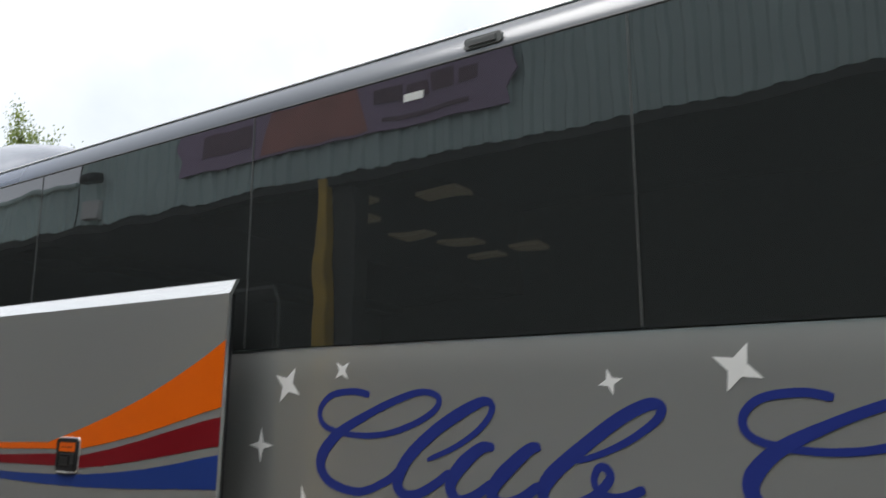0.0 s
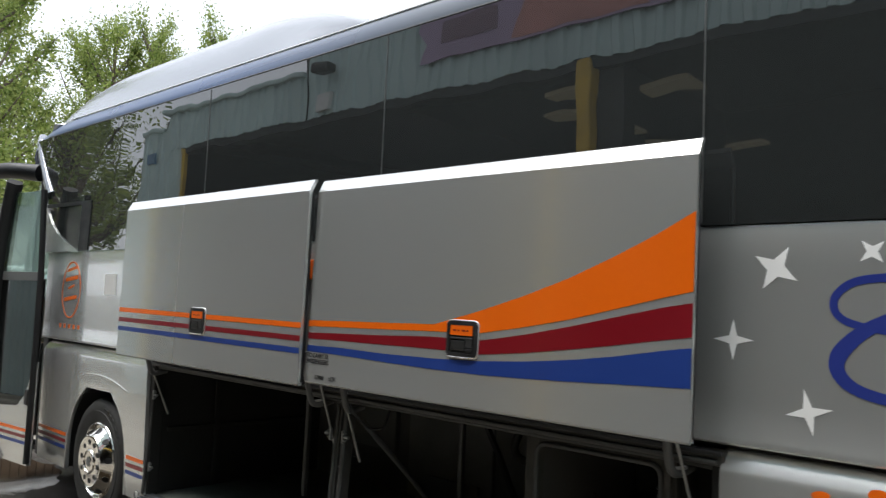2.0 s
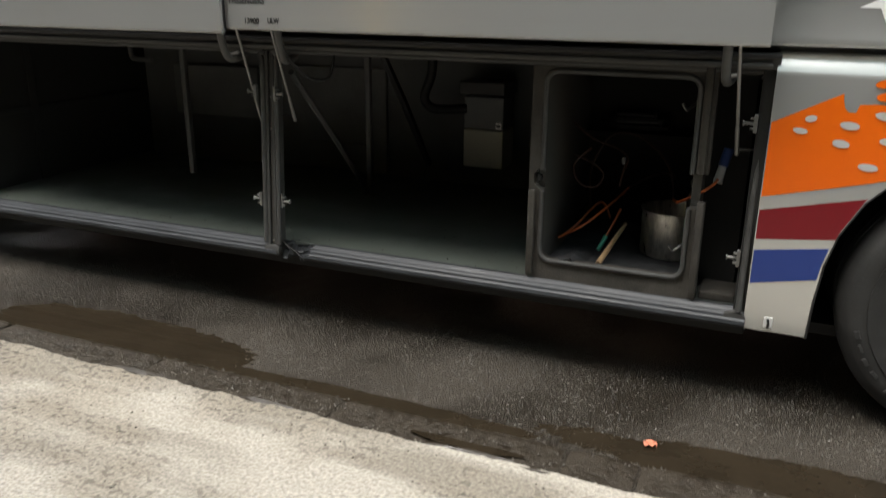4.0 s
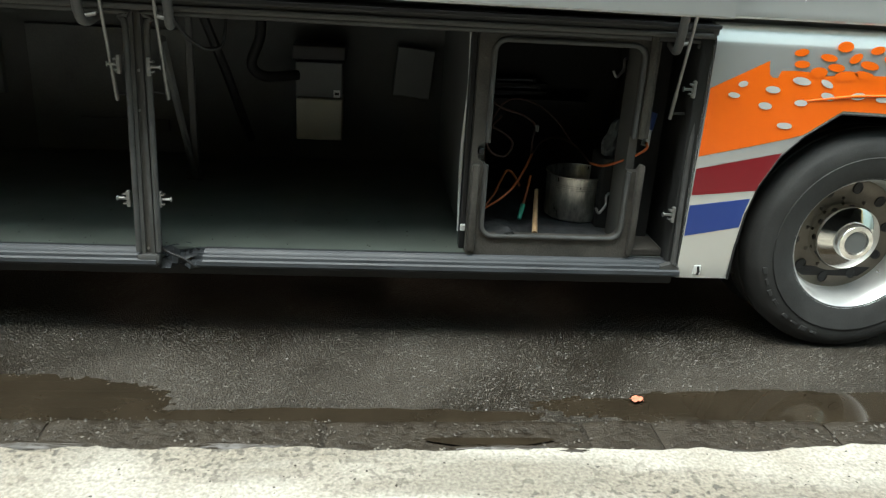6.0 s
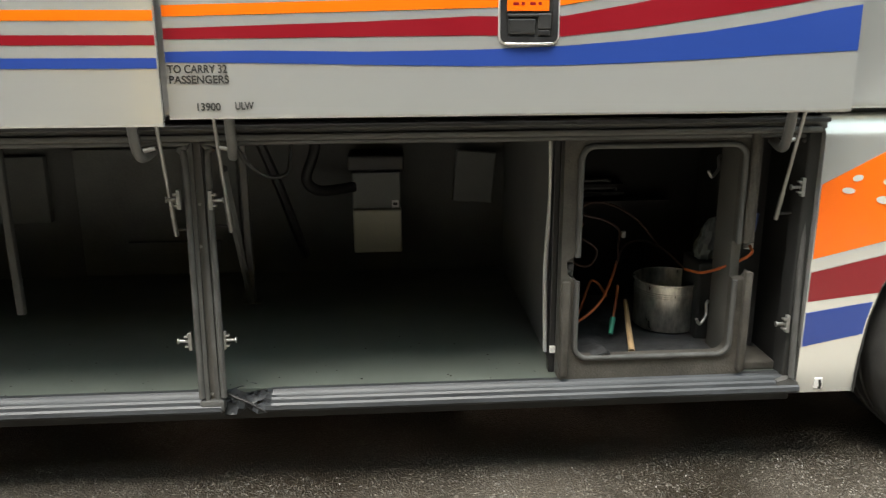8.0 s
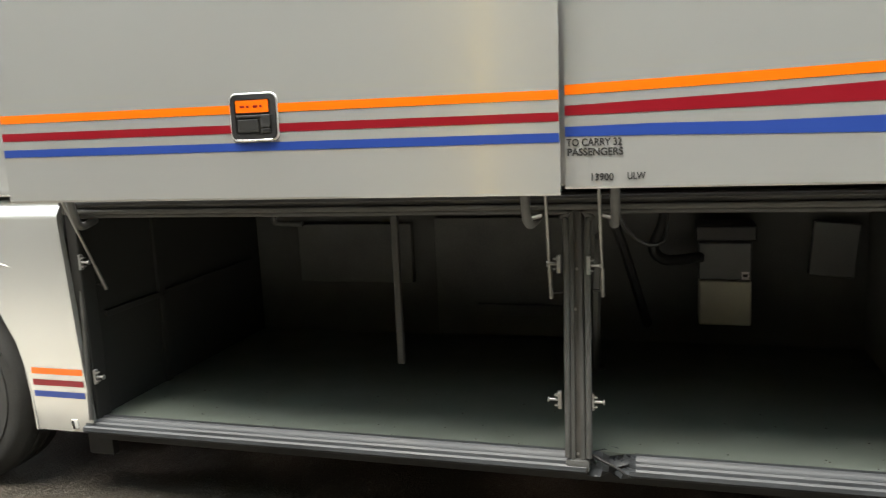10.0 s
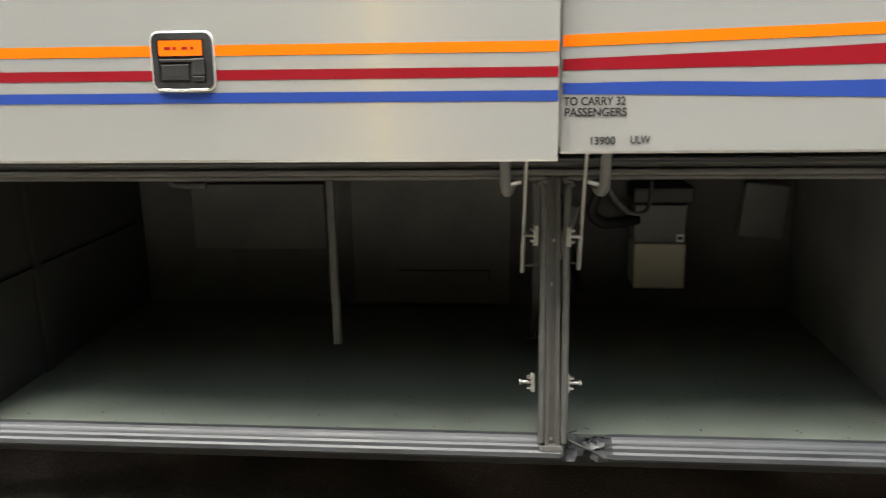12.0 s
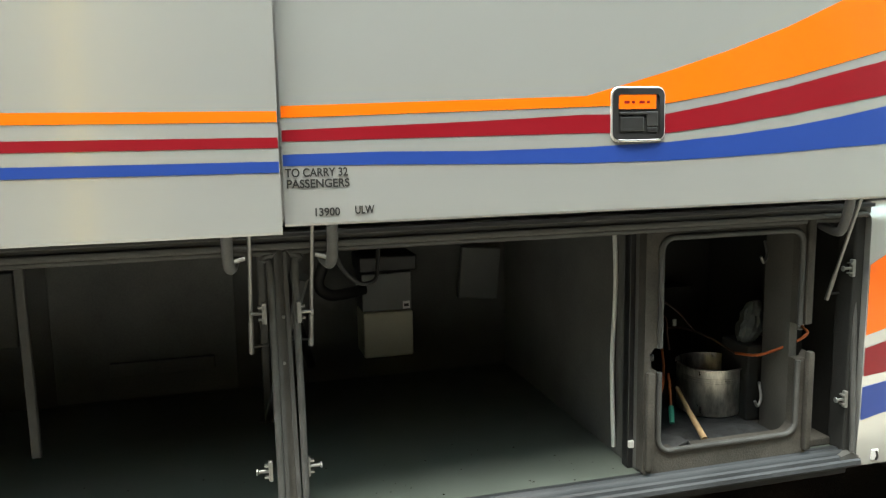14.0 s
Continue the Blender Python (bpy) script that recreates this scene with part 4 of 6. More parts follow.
def flap_handle(d, x, z):
    """Square recessed handle: chrome edge, dark bezel, orange label, paddle and lock."""
    body = part("handle", ring_plate(rounded(x, x + 0.178, z, z + 0.158, 0.022), rounded(x + 0.017, x + 0.161, z + 0.017, z + 0.141, 0.012), -0.010, 0.0), BLACKPL, d, "black square handle recess with an orange label", smooth=40)
    part("handle_rim", tube([(px, -0.001, pz) for px, pz in rounded(x - 0.002, x + 0.180, z - 0.002, z + 0.160, 0.024)] + [(x + 0.156, -0.001, z - 0.002)], 0.0046, n=1, seg=8), SATIN, body, "thin bright rim", smooth=60)
    part("lower_lip", tube([(x + 0.014, -0.006, z - 0.001), (x + 0.05, -0.009, z - 0.003), (x + 0.128, -0.009, z - 0.003), (x + 0.164, -0.006, z - 0.001)], 0.0048, n=3, seg=8), CHROME, body, "bright lower lip", smooth=60)
    part("recess", boxm(x + 0.01, x + 0.168, -0.0045, -0.001, z + 0.01, z + 0.148), RUBBER, body)
    part("handle_label", boxm(x + 0.020, x + 0.150, -0.0085, -0.004, z + 0.094, z + 0.140, bevel=0.002), ORANGE, body, "orange instruction label")
    for k in range(4):
        part("label_mark", boxm(x + 0.038 + 0.026 * k, x + (0.048 if k % 2 else 0.056) + 0.026 * k, -0.0092, -0.0086, z + 0.112, z + 0.120), CRIMSON, body)
    part("paddle_bar", boxm(x + 0.022, x + 0.120, -0.0125, -0.004, z + 0.078, z + 0.086, bevel=0.002), HANDLEGREY, body)
    part("paddle", boxm(x + 0.024, x + 0.108, -0.009, -0.004, z + 0.026, z + 0.072, bevel=0.004), HANDLEGREY, body)
    part("finger_slot", boxm(x + 0.032, x + 0.102, -0.0097, -0.0088, z + 0.036, z + 0.068), RUBBER, body)
    part("lock", boxm(x + 0.116, x + 0.156, -0.011, -0.004, z + 0.040, z + 0.088, bevel=0.004), HANDLEGREY, body)
    part("key_slot", boxm(x + 0.118, x + 0.154, -0.0098, -0.004, z + 0.022, z + 0.038, bevel=0.003), BLACKPL, body)


W2, H2 = 2.172, 1.100
flap_b = luggage_door("luggage_door", W2, H2, pose(0.015, -0.216, 1.449, -1.1, 0.15, 0.95), "raised silver luggage door with sweeping orange, crimson and blue stripes")
g = lambda pts: curve_of([(x - 0.015, z - 1.449 + 0.0026 * x) for x, z in pts])
xs = sorted(span(0.002, W2 - 0.002, 0.04) + [0.923])
O2H = g([(.02, 1.783), (.6, 1.796), (.938, 1.804), (1.19, 1.870), (1.434, 1.943), (1.657, 2.02), (1.86, 2.105), (2.047, 2.192), (2.187, 2.268)])
O2L = g([(.02, 1.751), (.6, 1.764), (.935, 1.772), (1.21, 1.778), (1.444, 1.815), (1.669, 1.857), (1.876, 1.906), (2.067, 1.953), (2.187, 1.979)])
C2H = g([(.02, 1.717), (.61, 1.734), (.94, 1.748), (1.215, 1.746), (1.446, 1.784), (1.671, 1.829), (1.879, 1.876), (2.07, 1.918), (2.187, 1.938)])
C2L = g([(.02, 1.686), (.61, 1.690), (.945, 1.692), (1.22, 1.687), (1.451, 1.710), (1.679, 1.740), (1.887, 1.771), (2.079, 1.802), (2.187, 1.817)])
B2H = g([(.02, 1.650), (.3, 1.652), (.6, 1.646), (.94, 1.649), (1.22, 1.658), (1.454, 1.675), (1.682, 1.699), (1.89, 1.729), (2.083, 1.764), (2.187, 1.780)])
B2L = g([(.02, 1.619), (.3, 1.615), (.61, 1.607), (.94, 1.600), (1.222, 1.600), (1.459, 1.606), (1.688, 1.615), (1.899, 1.626), (2.187, 1.638)])
band(flap_b, "orange_stripe", O2L, O2H, ORANGE, xs)
band(flap_b, "crimson_stripe", C2L, C2H, CRIMSON, xs)
band(flap_b, "blue_stripe", B2L, B2H, BLUE, xs)
flap_handle(flap_b, 1.012, 0.222)
TX = lambda x, z: Matrix.Translation((x, -0.0016, z)) @ Matrix.Rotation(radians(90), 4, "X")
words("lettering", "TO CARRY 32", 0.033, BLACKINK, flap_b, TX(0.006, 0.139), 0.176)
words("lettering", "PASSENGERS", 0.033, BLACKINK, flap_b, TX(0.008, 0.108), 0.176)
words("lettering", "13900", 0.032, BLACKINK, flap_b, TX(0.080, 0.027), 0.070)
words("lettering", "ULW", 0.032, BLACKINK, flap_b, TX(0.198, 0.029), 0.056)

W1, H1 = 2.205, 1.118
flap_a = luggage_door("luggage_door", W1, H1, pose(-2.200, -0.257, 1.436, -0.4, 0.1, 0.0), "raised silver luggage door with thin orange, crimson and blue stripes")
xs = span(0.002, W1 - 0.002, 0.1)
for nm, a, b, c, d_, mat_ in (("orange_stripe", 0.312, 0.343, 0.307, 0.336, ORANGE), ("crimson_stripe", 0.243, 0.273, 0.238, 0.266, CRIMSON), ("blue_stripe", 0.180, 0.209, 0.171, 0.201, BLUE)):
    band(flap_a, nm, curve_of([(0, a), (W1, c)]), curve_of([(0, b), (W1, d_)]), mat_, xs)
flap_handle(flap_a, 1.034, 0.216)


# ---- luggage bay ----
X0, X1 = -2.20, 2.222
part("locker_floor", boxm(X0, X1, 0.09, 1.62, 0.382, 0.412), LFLOOR, coach, "pale green-grey lino floor of the luggage bay")
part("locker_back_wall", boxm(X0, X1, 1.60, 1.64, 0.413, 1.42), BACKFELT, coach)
part("locker_ceiling", boxm(X0, X1, 0.10, 1.60, 1.385, 1.415), CEILDARK, coach)
part("locker_end_wall", boxm(X0 - 0.03, X0 + 0.03, 0.05, 1.60, 0.413, 1.385), SHADEBLACK, coach, "bay end wall coloured near black for its shade")
part("locker_end_wall", boxm(X1 - 0.012, X1 + 0.03, 0.05, 1.60, 0.413, 1.385), SHADEBLACK, coach)
part("locker_partition", boxm(1.305, 1.332, 0.10, 1.60, 0.413, 1.385), ENDWALL, coach, "grey fibre partition")
# ceiling edge, a row of dull panels
for x in span(-2.1, 1.2, 0.22):
    part("ceiling_strip", boxm(x + 0.004, x + 0.214, 1.45, 1.58, 1.30, 1.384, bevel=0.004), FRAMEGREY, coach)

# header with three ribs
part("header_rail", boxm(X0 - 0.005, X1 + 0.005, 0.015, 0.075, 1.352, 1.41, bevel=0.006), FRAMEGREY, coach)
part("header_rail", boxm(X0 - 0.004, X1 + 0.004, -0.004, 0.02, 1.392, 1.408, bevel=0.004), BLACKPL, coach)
part("header_rail", boxm(X0 + 0.02, X1 - 0.02, 0.0, 0.02, 1.358, 1.376, bevel=0.006), SEALGREY, coach)


# sill: ribbed aluminium extrusion, broken beside the post
def sill(x0, x1, bite):
    prof = [(0.09, 0.388), (0.06, 0.392), (0.052, 0.382), (0.046, 0.384), (0.038, 0.392), (0.028, 0.384), (0.022, 0.372), (0.016, 0.380), (0.008, 0.374), (0.002, 0.360), (-0.004, 0.366), (-0.012, 0.36), (-0.016, 0.345), (-0.010, 0.335), (0.03, 0.33), (0.09, 0.335)]
    bm = bmesh.new()
    rows = []
    for x in span(x0, x1, 0.025):
        b = bite(x)
        rows.append([bm.verts.new((x + 0.004 * b * math.sin(9 * k + 40 * x), y + b * (0.035 + 0.02 * math.sin(60 * x + k)), z + 0.026 - b * 0.012 * (1 + math.sin(33 * x + 2 * k)))) for k, (y, z) in enumerate(prof)])
    for a, c in zip(rows, rows[1:]):
        for k in range(len(prof)):
            bm.faces.new((a[k], a[(k + 1) % len(prof)], c[(k + 1) % len(prof)], c[k]))
    bm.faces.new(rows[0]), bm.faces.new(rows[-1][::-1])
    return part("sill", bm, SILLALU, coach, "scuffed ribbed aluminium sill", smooth=25)


sill(X0 - 0.01, 0.045, lambda x: 0.0)
sill(0.05, X1, lambda x: 1.0 if x < 0.165 else max(0.0, 1 - (x - 0.165) / 0.06))
part("sill_tape", tube([(0.06, 0.03, 0.424), (0.10, 0.005, 0.414), (0.15, -0.01, 0.398), (0.185, -0.018, 0.378), (0.205, -0.018, 0.364)], lambda w: 0.006 - 0.003 * w, n=5), RUBBER, coach, "crumpled grey patch on the broken sill", smooth=50)
part("under_rail", boxm(X0, X1, 0.06, 0.12, 0.30, 0.354, bevel=0.006), RUBBER, coach)
part("mud_bracket", boxm(-2.27, -2.14, 0.08, 0.12, 0.22, 0.34), RUBBER, coach)

# centre post, jambs
LEAN = Matrix.Translation((0, 0, 0.36)) @ Matrix.Rotation(radians(-4.2), 4, "X") @ Matrix.Translation((0, 0, -0.36))
post = part("post", prism([(-0.012, 0.38), (0.043, 0.38), (0.034, 1.38), (-0.010, 1.38)], 0.012, 0.07), FRAMEGREY, coach, "dusty grey post between the luggage bays", m=LEAN)
part("post_rib", prism([(-0.010, 0.39), (0.004, 0.39), (0.004, 1.34), (-0.008, 1.34)], -0.004, 0.011), SEALGREY, post)
part("post_rib", prism([(0.027, 0.39), (0.041, 0.39), (0.032, 1.34), (0.019, 1.34)], -0.002, 0.011), SEALGREY, post)
part("post_foot", boxm(-0.032, 0.058, -0.012, 0.03, 0.362, 0.411, bevel=0.012), SEALGREY, post, smooth=40)
for x, z in ((0.008, 0.98), (0.014, 1.13), (0.012, 1.36), (0.012, 0.43)):
    part("bolt", lathe([(0.006, 0.0), (0.006, -0.004), (0.0, -0.005)], 10), STEEL, post, m=pose(x, 0.011, z))
part("jamb", boxm(X0 - 0.012, X0 + 0.045, 0.03, 0.12, 0.37, 1.38, bevel=0.008), SHADEBLACK, coach)
part("floor_ledge", boxm(2.03, X1 - 0.05, 0.10, 0.27, 0.413, 0.447, bevel=0.006), COMPGREY, coach, "dusty brown-grey ledge beside the compartment")
part("sill_bracket", prism([(2.135, 0.375), (2.215, 0.362), (2.222, 0.40), (2.185, 0.418), (2.14, 0.405)], 0.0, 0.035), SEALGREY, coach)
part("jamb", boxm(X1 - 0.05, X1 + 0.0, 0.03, 0.12, 0.37, 1.38, bevel=0.008), SHADEBLACK, coach)


def seal(x0, x1):
    pts = [(x0, 0.022, 0.42), (x0, 0.022, 0.8), (x0, 0.022, 1.26), (x0 + 0.018, 0.022, 1.318), (x0 + 0.075, 0.022, 1.342), ((x0 + x1) / 2, 0.022, 1.342), (x1 - 0.075, 0.022, 1.342), (x1 - 0.018, 0.022, 1.318), (x1, 0.022, 1.26), (x1, 0.022, 0.8), (x1, 0.022, 0.42)]
    pts = [(x, 0.002 + 0.06 * (z - 0.39) / 0.95, z) for x, y, z in pts]
    part("door_seal", tube(pts, 0.012, n=5, seg=8), SEALGREY, coach, smooth=60)


seal(X0 + 0.028, -0.022)
seal(0.056, X1 - 0.03)


def catch(x, z, side):
    """U bracket with a striker pin."""
    bm = boxm(-0.006, 0.008, -0.010, 0.010, -0.034, 0.034, bevel=0.003)
    box(bm, 0.0, 0.020, -0.010, 0.010, 0.016, 0.022)
    box(bm, 0.0, 0.020, -0.010, 0.010, -0.022, -0.016)
    m = pose(x, 0.03, z, 0, 0, 0 if side > 0 else 180)
    c = part("catch", bm, STEEL, coach, m=m)
    part("pin", tube([(0.0, 0, 0.0), (0.03, 0, 0.0), (0.046, 0, 0.0)], lambda w: 0.006 if w < 0.8 else 0.011, n=4, seg=8), STEEL, c)


for x, z, s in ((-0.052, 0.632, -1), (0.066, 0.632, 1), (-0.046, 1.152, -1), (0.060, 1.148, 1), (2.168, 0.630, -1), (2.168, 1.155, -1), (-2.145, 0.615, 1), (-2.15, 1.14, 1)):
    catch(x, z, s)


def strut(bottom, top):
    b, t = Vector(bottom), Vector(top)
    mid = b.lerp(t, 0.55)
    s = part("strut", tube([b, b.lerp(t, 0.5), t], 0.0065, n=2, seg=8), STEEL, coach, "thin gas strut", smooth=60)
    part("strut_socket", tube([b - (t - b) * 0.04, b, b.lerp(t, 0.16)], lambda w: 0.0085, n=2, seg=10), STEEL, s, smooth=60)
    side = -1 if bottom[0] > -1 and bottom[0] < 0 or bottom[0] > 1 else 1
    part("strut_bracket", tube([b, b + Vector((-0.07 * side * (1 if abs(bottom[0]) > 1 else 1), 0.015, 0.0))], 0.005, n=1, seg=8), SEALGREY, s)


strut((-0.090, 0.115, 1.025), (-0.077, -0.10, 1.60))
strut((0.102, 0.115, 1.035), (0.110, -0.10, 1.60))
strut((-2.125, 0.13, 1.018), (-2.153, -0.12, 1.60))
strut((2.110, 0.085, 1.045), (2.077, -0.148, 1.60))


def lift_arm(x, bend):
    part("lift_arm", tube([(x, -0.10, 1.60), (x, -0.07, 1.42), (x, -0.05, 1.345), (x + bend * 0.004, -0.025, 1.31), (x + bend * 0.012, 0.02, 1.306), (x + bend * 0.02, 0.09, 1.32)], 0.0175, n=5, seg=12), TUBEGREY, coach, "bent grey lifting arm", smooth=60)
    part("arm_bolt", tube([(x + bend * 0.01, -0.015, 1.325), (x + bend * 0.05, -0.01, 1.335)], 0.007, n=1, seg=8), STEEL, coach)


for x, b in ((-0.147, 1), (0.164, -1), (-2.08, -1), (2.047, 1)):
    lift_arm(x, b)
part("loom", tube([(0.165, -0.05, 1.36), (0.20, 0.0, 1.28), (0.26, 0.04, 1.225), (0.315, 0.08, 1.225), (0.33, 0.1, 1.27), (0.335, 0.12, 1.34)], 0.007, n=6, seg=7), RUBBER, coach, "thin black cable loop", smooth=60)

# fittings inside the bay
# lower end left off where shade hides the pole
part("bay_pole", boxm(-0.85, -0.818, 0.45, 0.482, 0.60, 1.385, bevel=0.006), POLEGREY, coach, "slim grey pole cut short where it fades into the dark bay")
part("bay_pole", boxm(-0.035, 0.0, 1.08, 1.115, 0.413, 1.385, bevel=0.006), TUBEGREY, coach)
part("pole_foot", boxm(-0.06, 0.025, 1.06, 1.135, 0.413, 0.422, bevel=0.003), TUBEGREY, coach)
part("brace", tube([(0.09, 0.13, 1.24), (0.03, 0.62, 0.83), (-0.02, 1.07, 0.43)], 0.017, n=1, seg=6), TUBEGREY, coach, "dusty slanting brace")
part("brace", tube([(0.0, 1.14, 1.36), (0.12, 1.30, 0.95), (0.22, 1.44, 0.55)], 0.024, n=1, seg=6), BLACKPL, coach)
part("lining_panel", boxm(-1.86, -1.13, 1.545, 1.598, 0.735, 1.09, bevel=0.006), DARKIN, coach, "grey lining panel on the back wall")
part("lining_panel", boxm(-0.99, -0.14, 1.565, 1.598, 0.43, 1.12, bevel=0.006), DARKIN, coach)
part("lining_panel", boxm(-0.74, -0.25, 1.535, 1.564, 0.555, 0.62, bevel=0.004), DARKIN, coach)
part("wall_rib", boxm(-2.168, -2.15, 0.55, 0.60, 0.414, 1.38, bevel=0.004), SHADEBLACK, coach)
part("wall_rib", boxm(-2.168, -2.15, 0.16, 1.5, 0.86, 0.89, bevel=0.004), SHADEBLACK, coach)
part("heater_pipe", tube([(0.31, 1.3, 1.38), (0.305, 1.3, 1.15), (0.255, 1.3, 1.0), (0.30, 1.31, 0.935), (0.38, 1.34, 0.925), (0.49, 1.4, 0.93)], 0.028, n=6), RUBBER, coach, smooth=60)
part("heater_pipe", tube([(-1.72, 1.0, 1.36), (-1.72, 1.0, 1.20), (-1.68, 1.0, 1.17), (-1.55, 1.0, 1.17)], 0.016, n=5), TUBEGREY, coach, smooth=60)
cb = part("control_box", boxm(0.477, 0.732, 1.39, 1.59, 0.812, 1.005, bevel=0.008), BOXGREY, coach, "wall box with a grey upper and beige lower half")
part("lower_half", boxm(0.479, 0.734, 1.38, 1.59, 0.575, 0.808, bevel=0.01), BOXBEIGE, cb)
part("box_label", boxm(0.684, 0.72, 1.3875, 1.389, 0.817, 0.857), WHITEPL, cb)
part("box_label_mark", boxm(0.69, 0.714, 1.3862, 1.3872, 0.83, 0.844), BLACKINK, cb)
part("top_tray", boxm(0.462, 0.752, 1.34, 1.59, 1.02, 1.10, bevel=0.01), BLACKPL, cb)
part("cover_plate", boxm(-0.107, 0.107, -0.025, 0.025, -0.138, 0.138, bevel=0.006), BOXGREY, coach, "dull grey cover plate hanging slightly askew", m=pose(1.131, 1.525, 0.951, 0, 5.0, 0))
part("hanging_rod", tube([(1.296, 0.30, 1.345), (1.300, 0.29, 1.1), (1.286, 0.285, 0.79), (1.294, 0.28, 0.445)], 0.0095, n=6, seg=8), WHITEPL, coach, "thin white plastic rod", smooth=60)
part("upright", boxm(1.280, 1.304, 0.14, 0.185, 0.413, 1.37, bevel=0.004), BLACKPL, coach)
part("upright_bolt", boxm(1.281, 1.303, 0.128, 0.142, 0.498, 0.526, bevel=0.003), WHITEPL, coach)


# ---- tool compartment ----
SHIFT = Matrix.Translation((-0.025, 0, 0.036))
XC0, XC1 = 1.325, 2.045
# the frame is broken on one side, where the cable hangs out, and notched on the other
inn = rounded(1.385, 1.985, 0.468, 1.275, 0.05, 5)
inn_low = sorted((p for p in inn if p[1] < 0.7), key=lambda p: math.atan2(p[1] - 0.80, p[0] - 1.685))
inn_top = sorted((p for p in inn if p[1] > 0.7), key=lambda p: math.atan2(p[1] - 0.80, p[0] - 1.685))
rim_low = [(1.385, 0.775)] + inn_low + [(1.985, 0.765)]
rim_top = [(1.985, 0.905)] + inn_top + [(1.385, 0.868)]
c_frame = [(2.045, 0.79), (2.03, 0.765)] + rim_low[::-1] + [(1.366, 0.785), (1.350, 0.80), (1.346, 0.845), (1.366, 0.868)] + rim_top[::-1] + [(2.045, 0.905), (XC1, 1.30), (2.033, 1.312), (1.337, 1.312), (XC0, 1.30), (XC0, 0.391), (1.337, 0.379), (2.033, 0.379), (XC1, 0.391)]
comp = part("tool_compartment", prism(c_frame, 0.06, 0.11), COMPGREY, coach, "grey fibre tool compartment with a rounded opening", m=SHIFT, smooth=30)
for rim in (rim_low, rim_top):
    part("rim_seal", tube([(x, 0.056, z) for x, z in rim], 0.011, n=1, seg=8), SEALGREY, comp, smooth=60)
part("side_wall", boxm(1.985, 2.02, 0.11, 0.27, 0.40, 1.30), LINING, comp)
# deep walls, top and shelf carry the compartment's shade in their colour
part("return_wall", boxm(2.0, 2.18, 0.272, 0.29, 0.40, 1.30), SHADEBLACK, comp)
part("side_wall", boxm(2.16, 2.18, 0.291, 0.92, 0.40, 1.30), SHADEBLACK, comp)
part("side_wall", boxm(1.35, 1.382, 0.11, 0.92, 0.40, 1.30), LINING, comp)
part("rear_wall", boxm(1.35, 2.18, 0.92, 0.95, 0.40, 1.30), SHADEBLACK, comp)
part("top_wall", boxm(1.35, 2.18, 0.11, 0.92, 1.28, 1.31), SHADEBLACK, comp)
part("floor_plate", boxm(1.35, 2.02, 0.09, 0.29, 0.40, 0.426), COMPGREY, comp)
part("floor_plate", boxm(1.35, 2.18, 0.291, 0.92, 0.40, 0.426), COMPGREY, comp)
part("latch", boxm(1.352, 1.376, 0.075, 0.10, 0.812, 0.838, bevel=0.006), BLACKPL, comp)
part("flange", boxm(2.016, 2.046, 0.03, 0.062, 0.40, 0.80, bevel=0.01), COMPGREY, comp, smooth=40)
part("flange", boxm(1.998, 2.03, 0.04, 0.062, 0.905, 1.32, bevel=0.01), COMPGREY, comp, smooth=40)
part("flange", boxm(1.328, 1.36, 0.035, 0.062, 0.40, 0.78, bevel=0.01), COMPGREY, comp, smooth=40)
for z in (1.15, 0.555):
    part("wall_hook", tube([(1.985, 0.28, z + 0.05), (1.965, 0.25, z + 0.045), (1.962, 0.235, z + 0.01), (1.945, 0.215, z - 0.005), (1.925, 0.205, z - 0.02), (1.908, 0.20, z + 0.005)], 0.006, n=4, seg=7), STEEL, comp, smooth=60)


# ---- loose things in the tool compartment ----
def pot():
    prof = [(0.0, 0.006), (0.112, 0.0), (0.123, 0.010), (0.125, 0.03), (0.125, 0.196), (0.1268, 0.198), (0.1268, 0.202), (0.125, 0.204), (0.125, 0.208), (0.1268, 0.210), (0.1268, 0.214), (0.125, 0.216), (0.125, 0.220), (0.1268, 0.222), (0.1268, 0.226), (0.125, 0.228), (0.126, 0.268), (0.132, 0.274), (0.132, 0.280), (0.124, 0.281), (0.119, 0.268), (0.119, 0.016), (0.0, 0.012)]
    bm = lathe(prof, 64, axis="z")
    p = part("pot", bm, POTALU, None, smooth=35)
    tagged(p, "worn wide aluminium pot standing on a felt mat", "pot")
    return p


pot().matrix_basis = pose(1.862, 0.485, 0.472) @ Matrix.Diagonal((1.12, 1.12, 0.76, 1))


def felt_mat():
    bm = bmesh.new()
    nx, ny = 44, 32
    gr = []
    for i in range(nx + 1):
        row = []
        for k in range(ny + 1):
            x, y = 1.39 + 0.585 * i / nx, 0.075 + 0.62 * k / ny
            fold = max(0, 1 - abs(x - 1.47) / 0.09) * max(0, 1 - (y - 0.075) / 0.34)
            ruck = math.sin(14 * x + 9 * y + 2.5 * noise.noise(Vector((x * 4, y * 4, 2))))
            z = 0.434 + 0.06 * fold + 0.009 * max(0, ruck) * (1 if y < 0.3 else 0.3) + 0.008 * noise.noise(Vector((x * 11, y * 11, 0)))
            row.append(bm.verts.new((x + 0.05 * fold, y - 0.01 * fold, z)))
        gr.append(row)
    for i in range(nx):
        for k in range(ny):
            bm.faces.new((gr[i][k], gr[i + 1][k], gr[i + 1][k + 1], gr[i][k + 1]))
    thicken(bm, 0.008)
    return part("felt_mat", bm, CARPET, None, m=SHIFT, smooth=60)


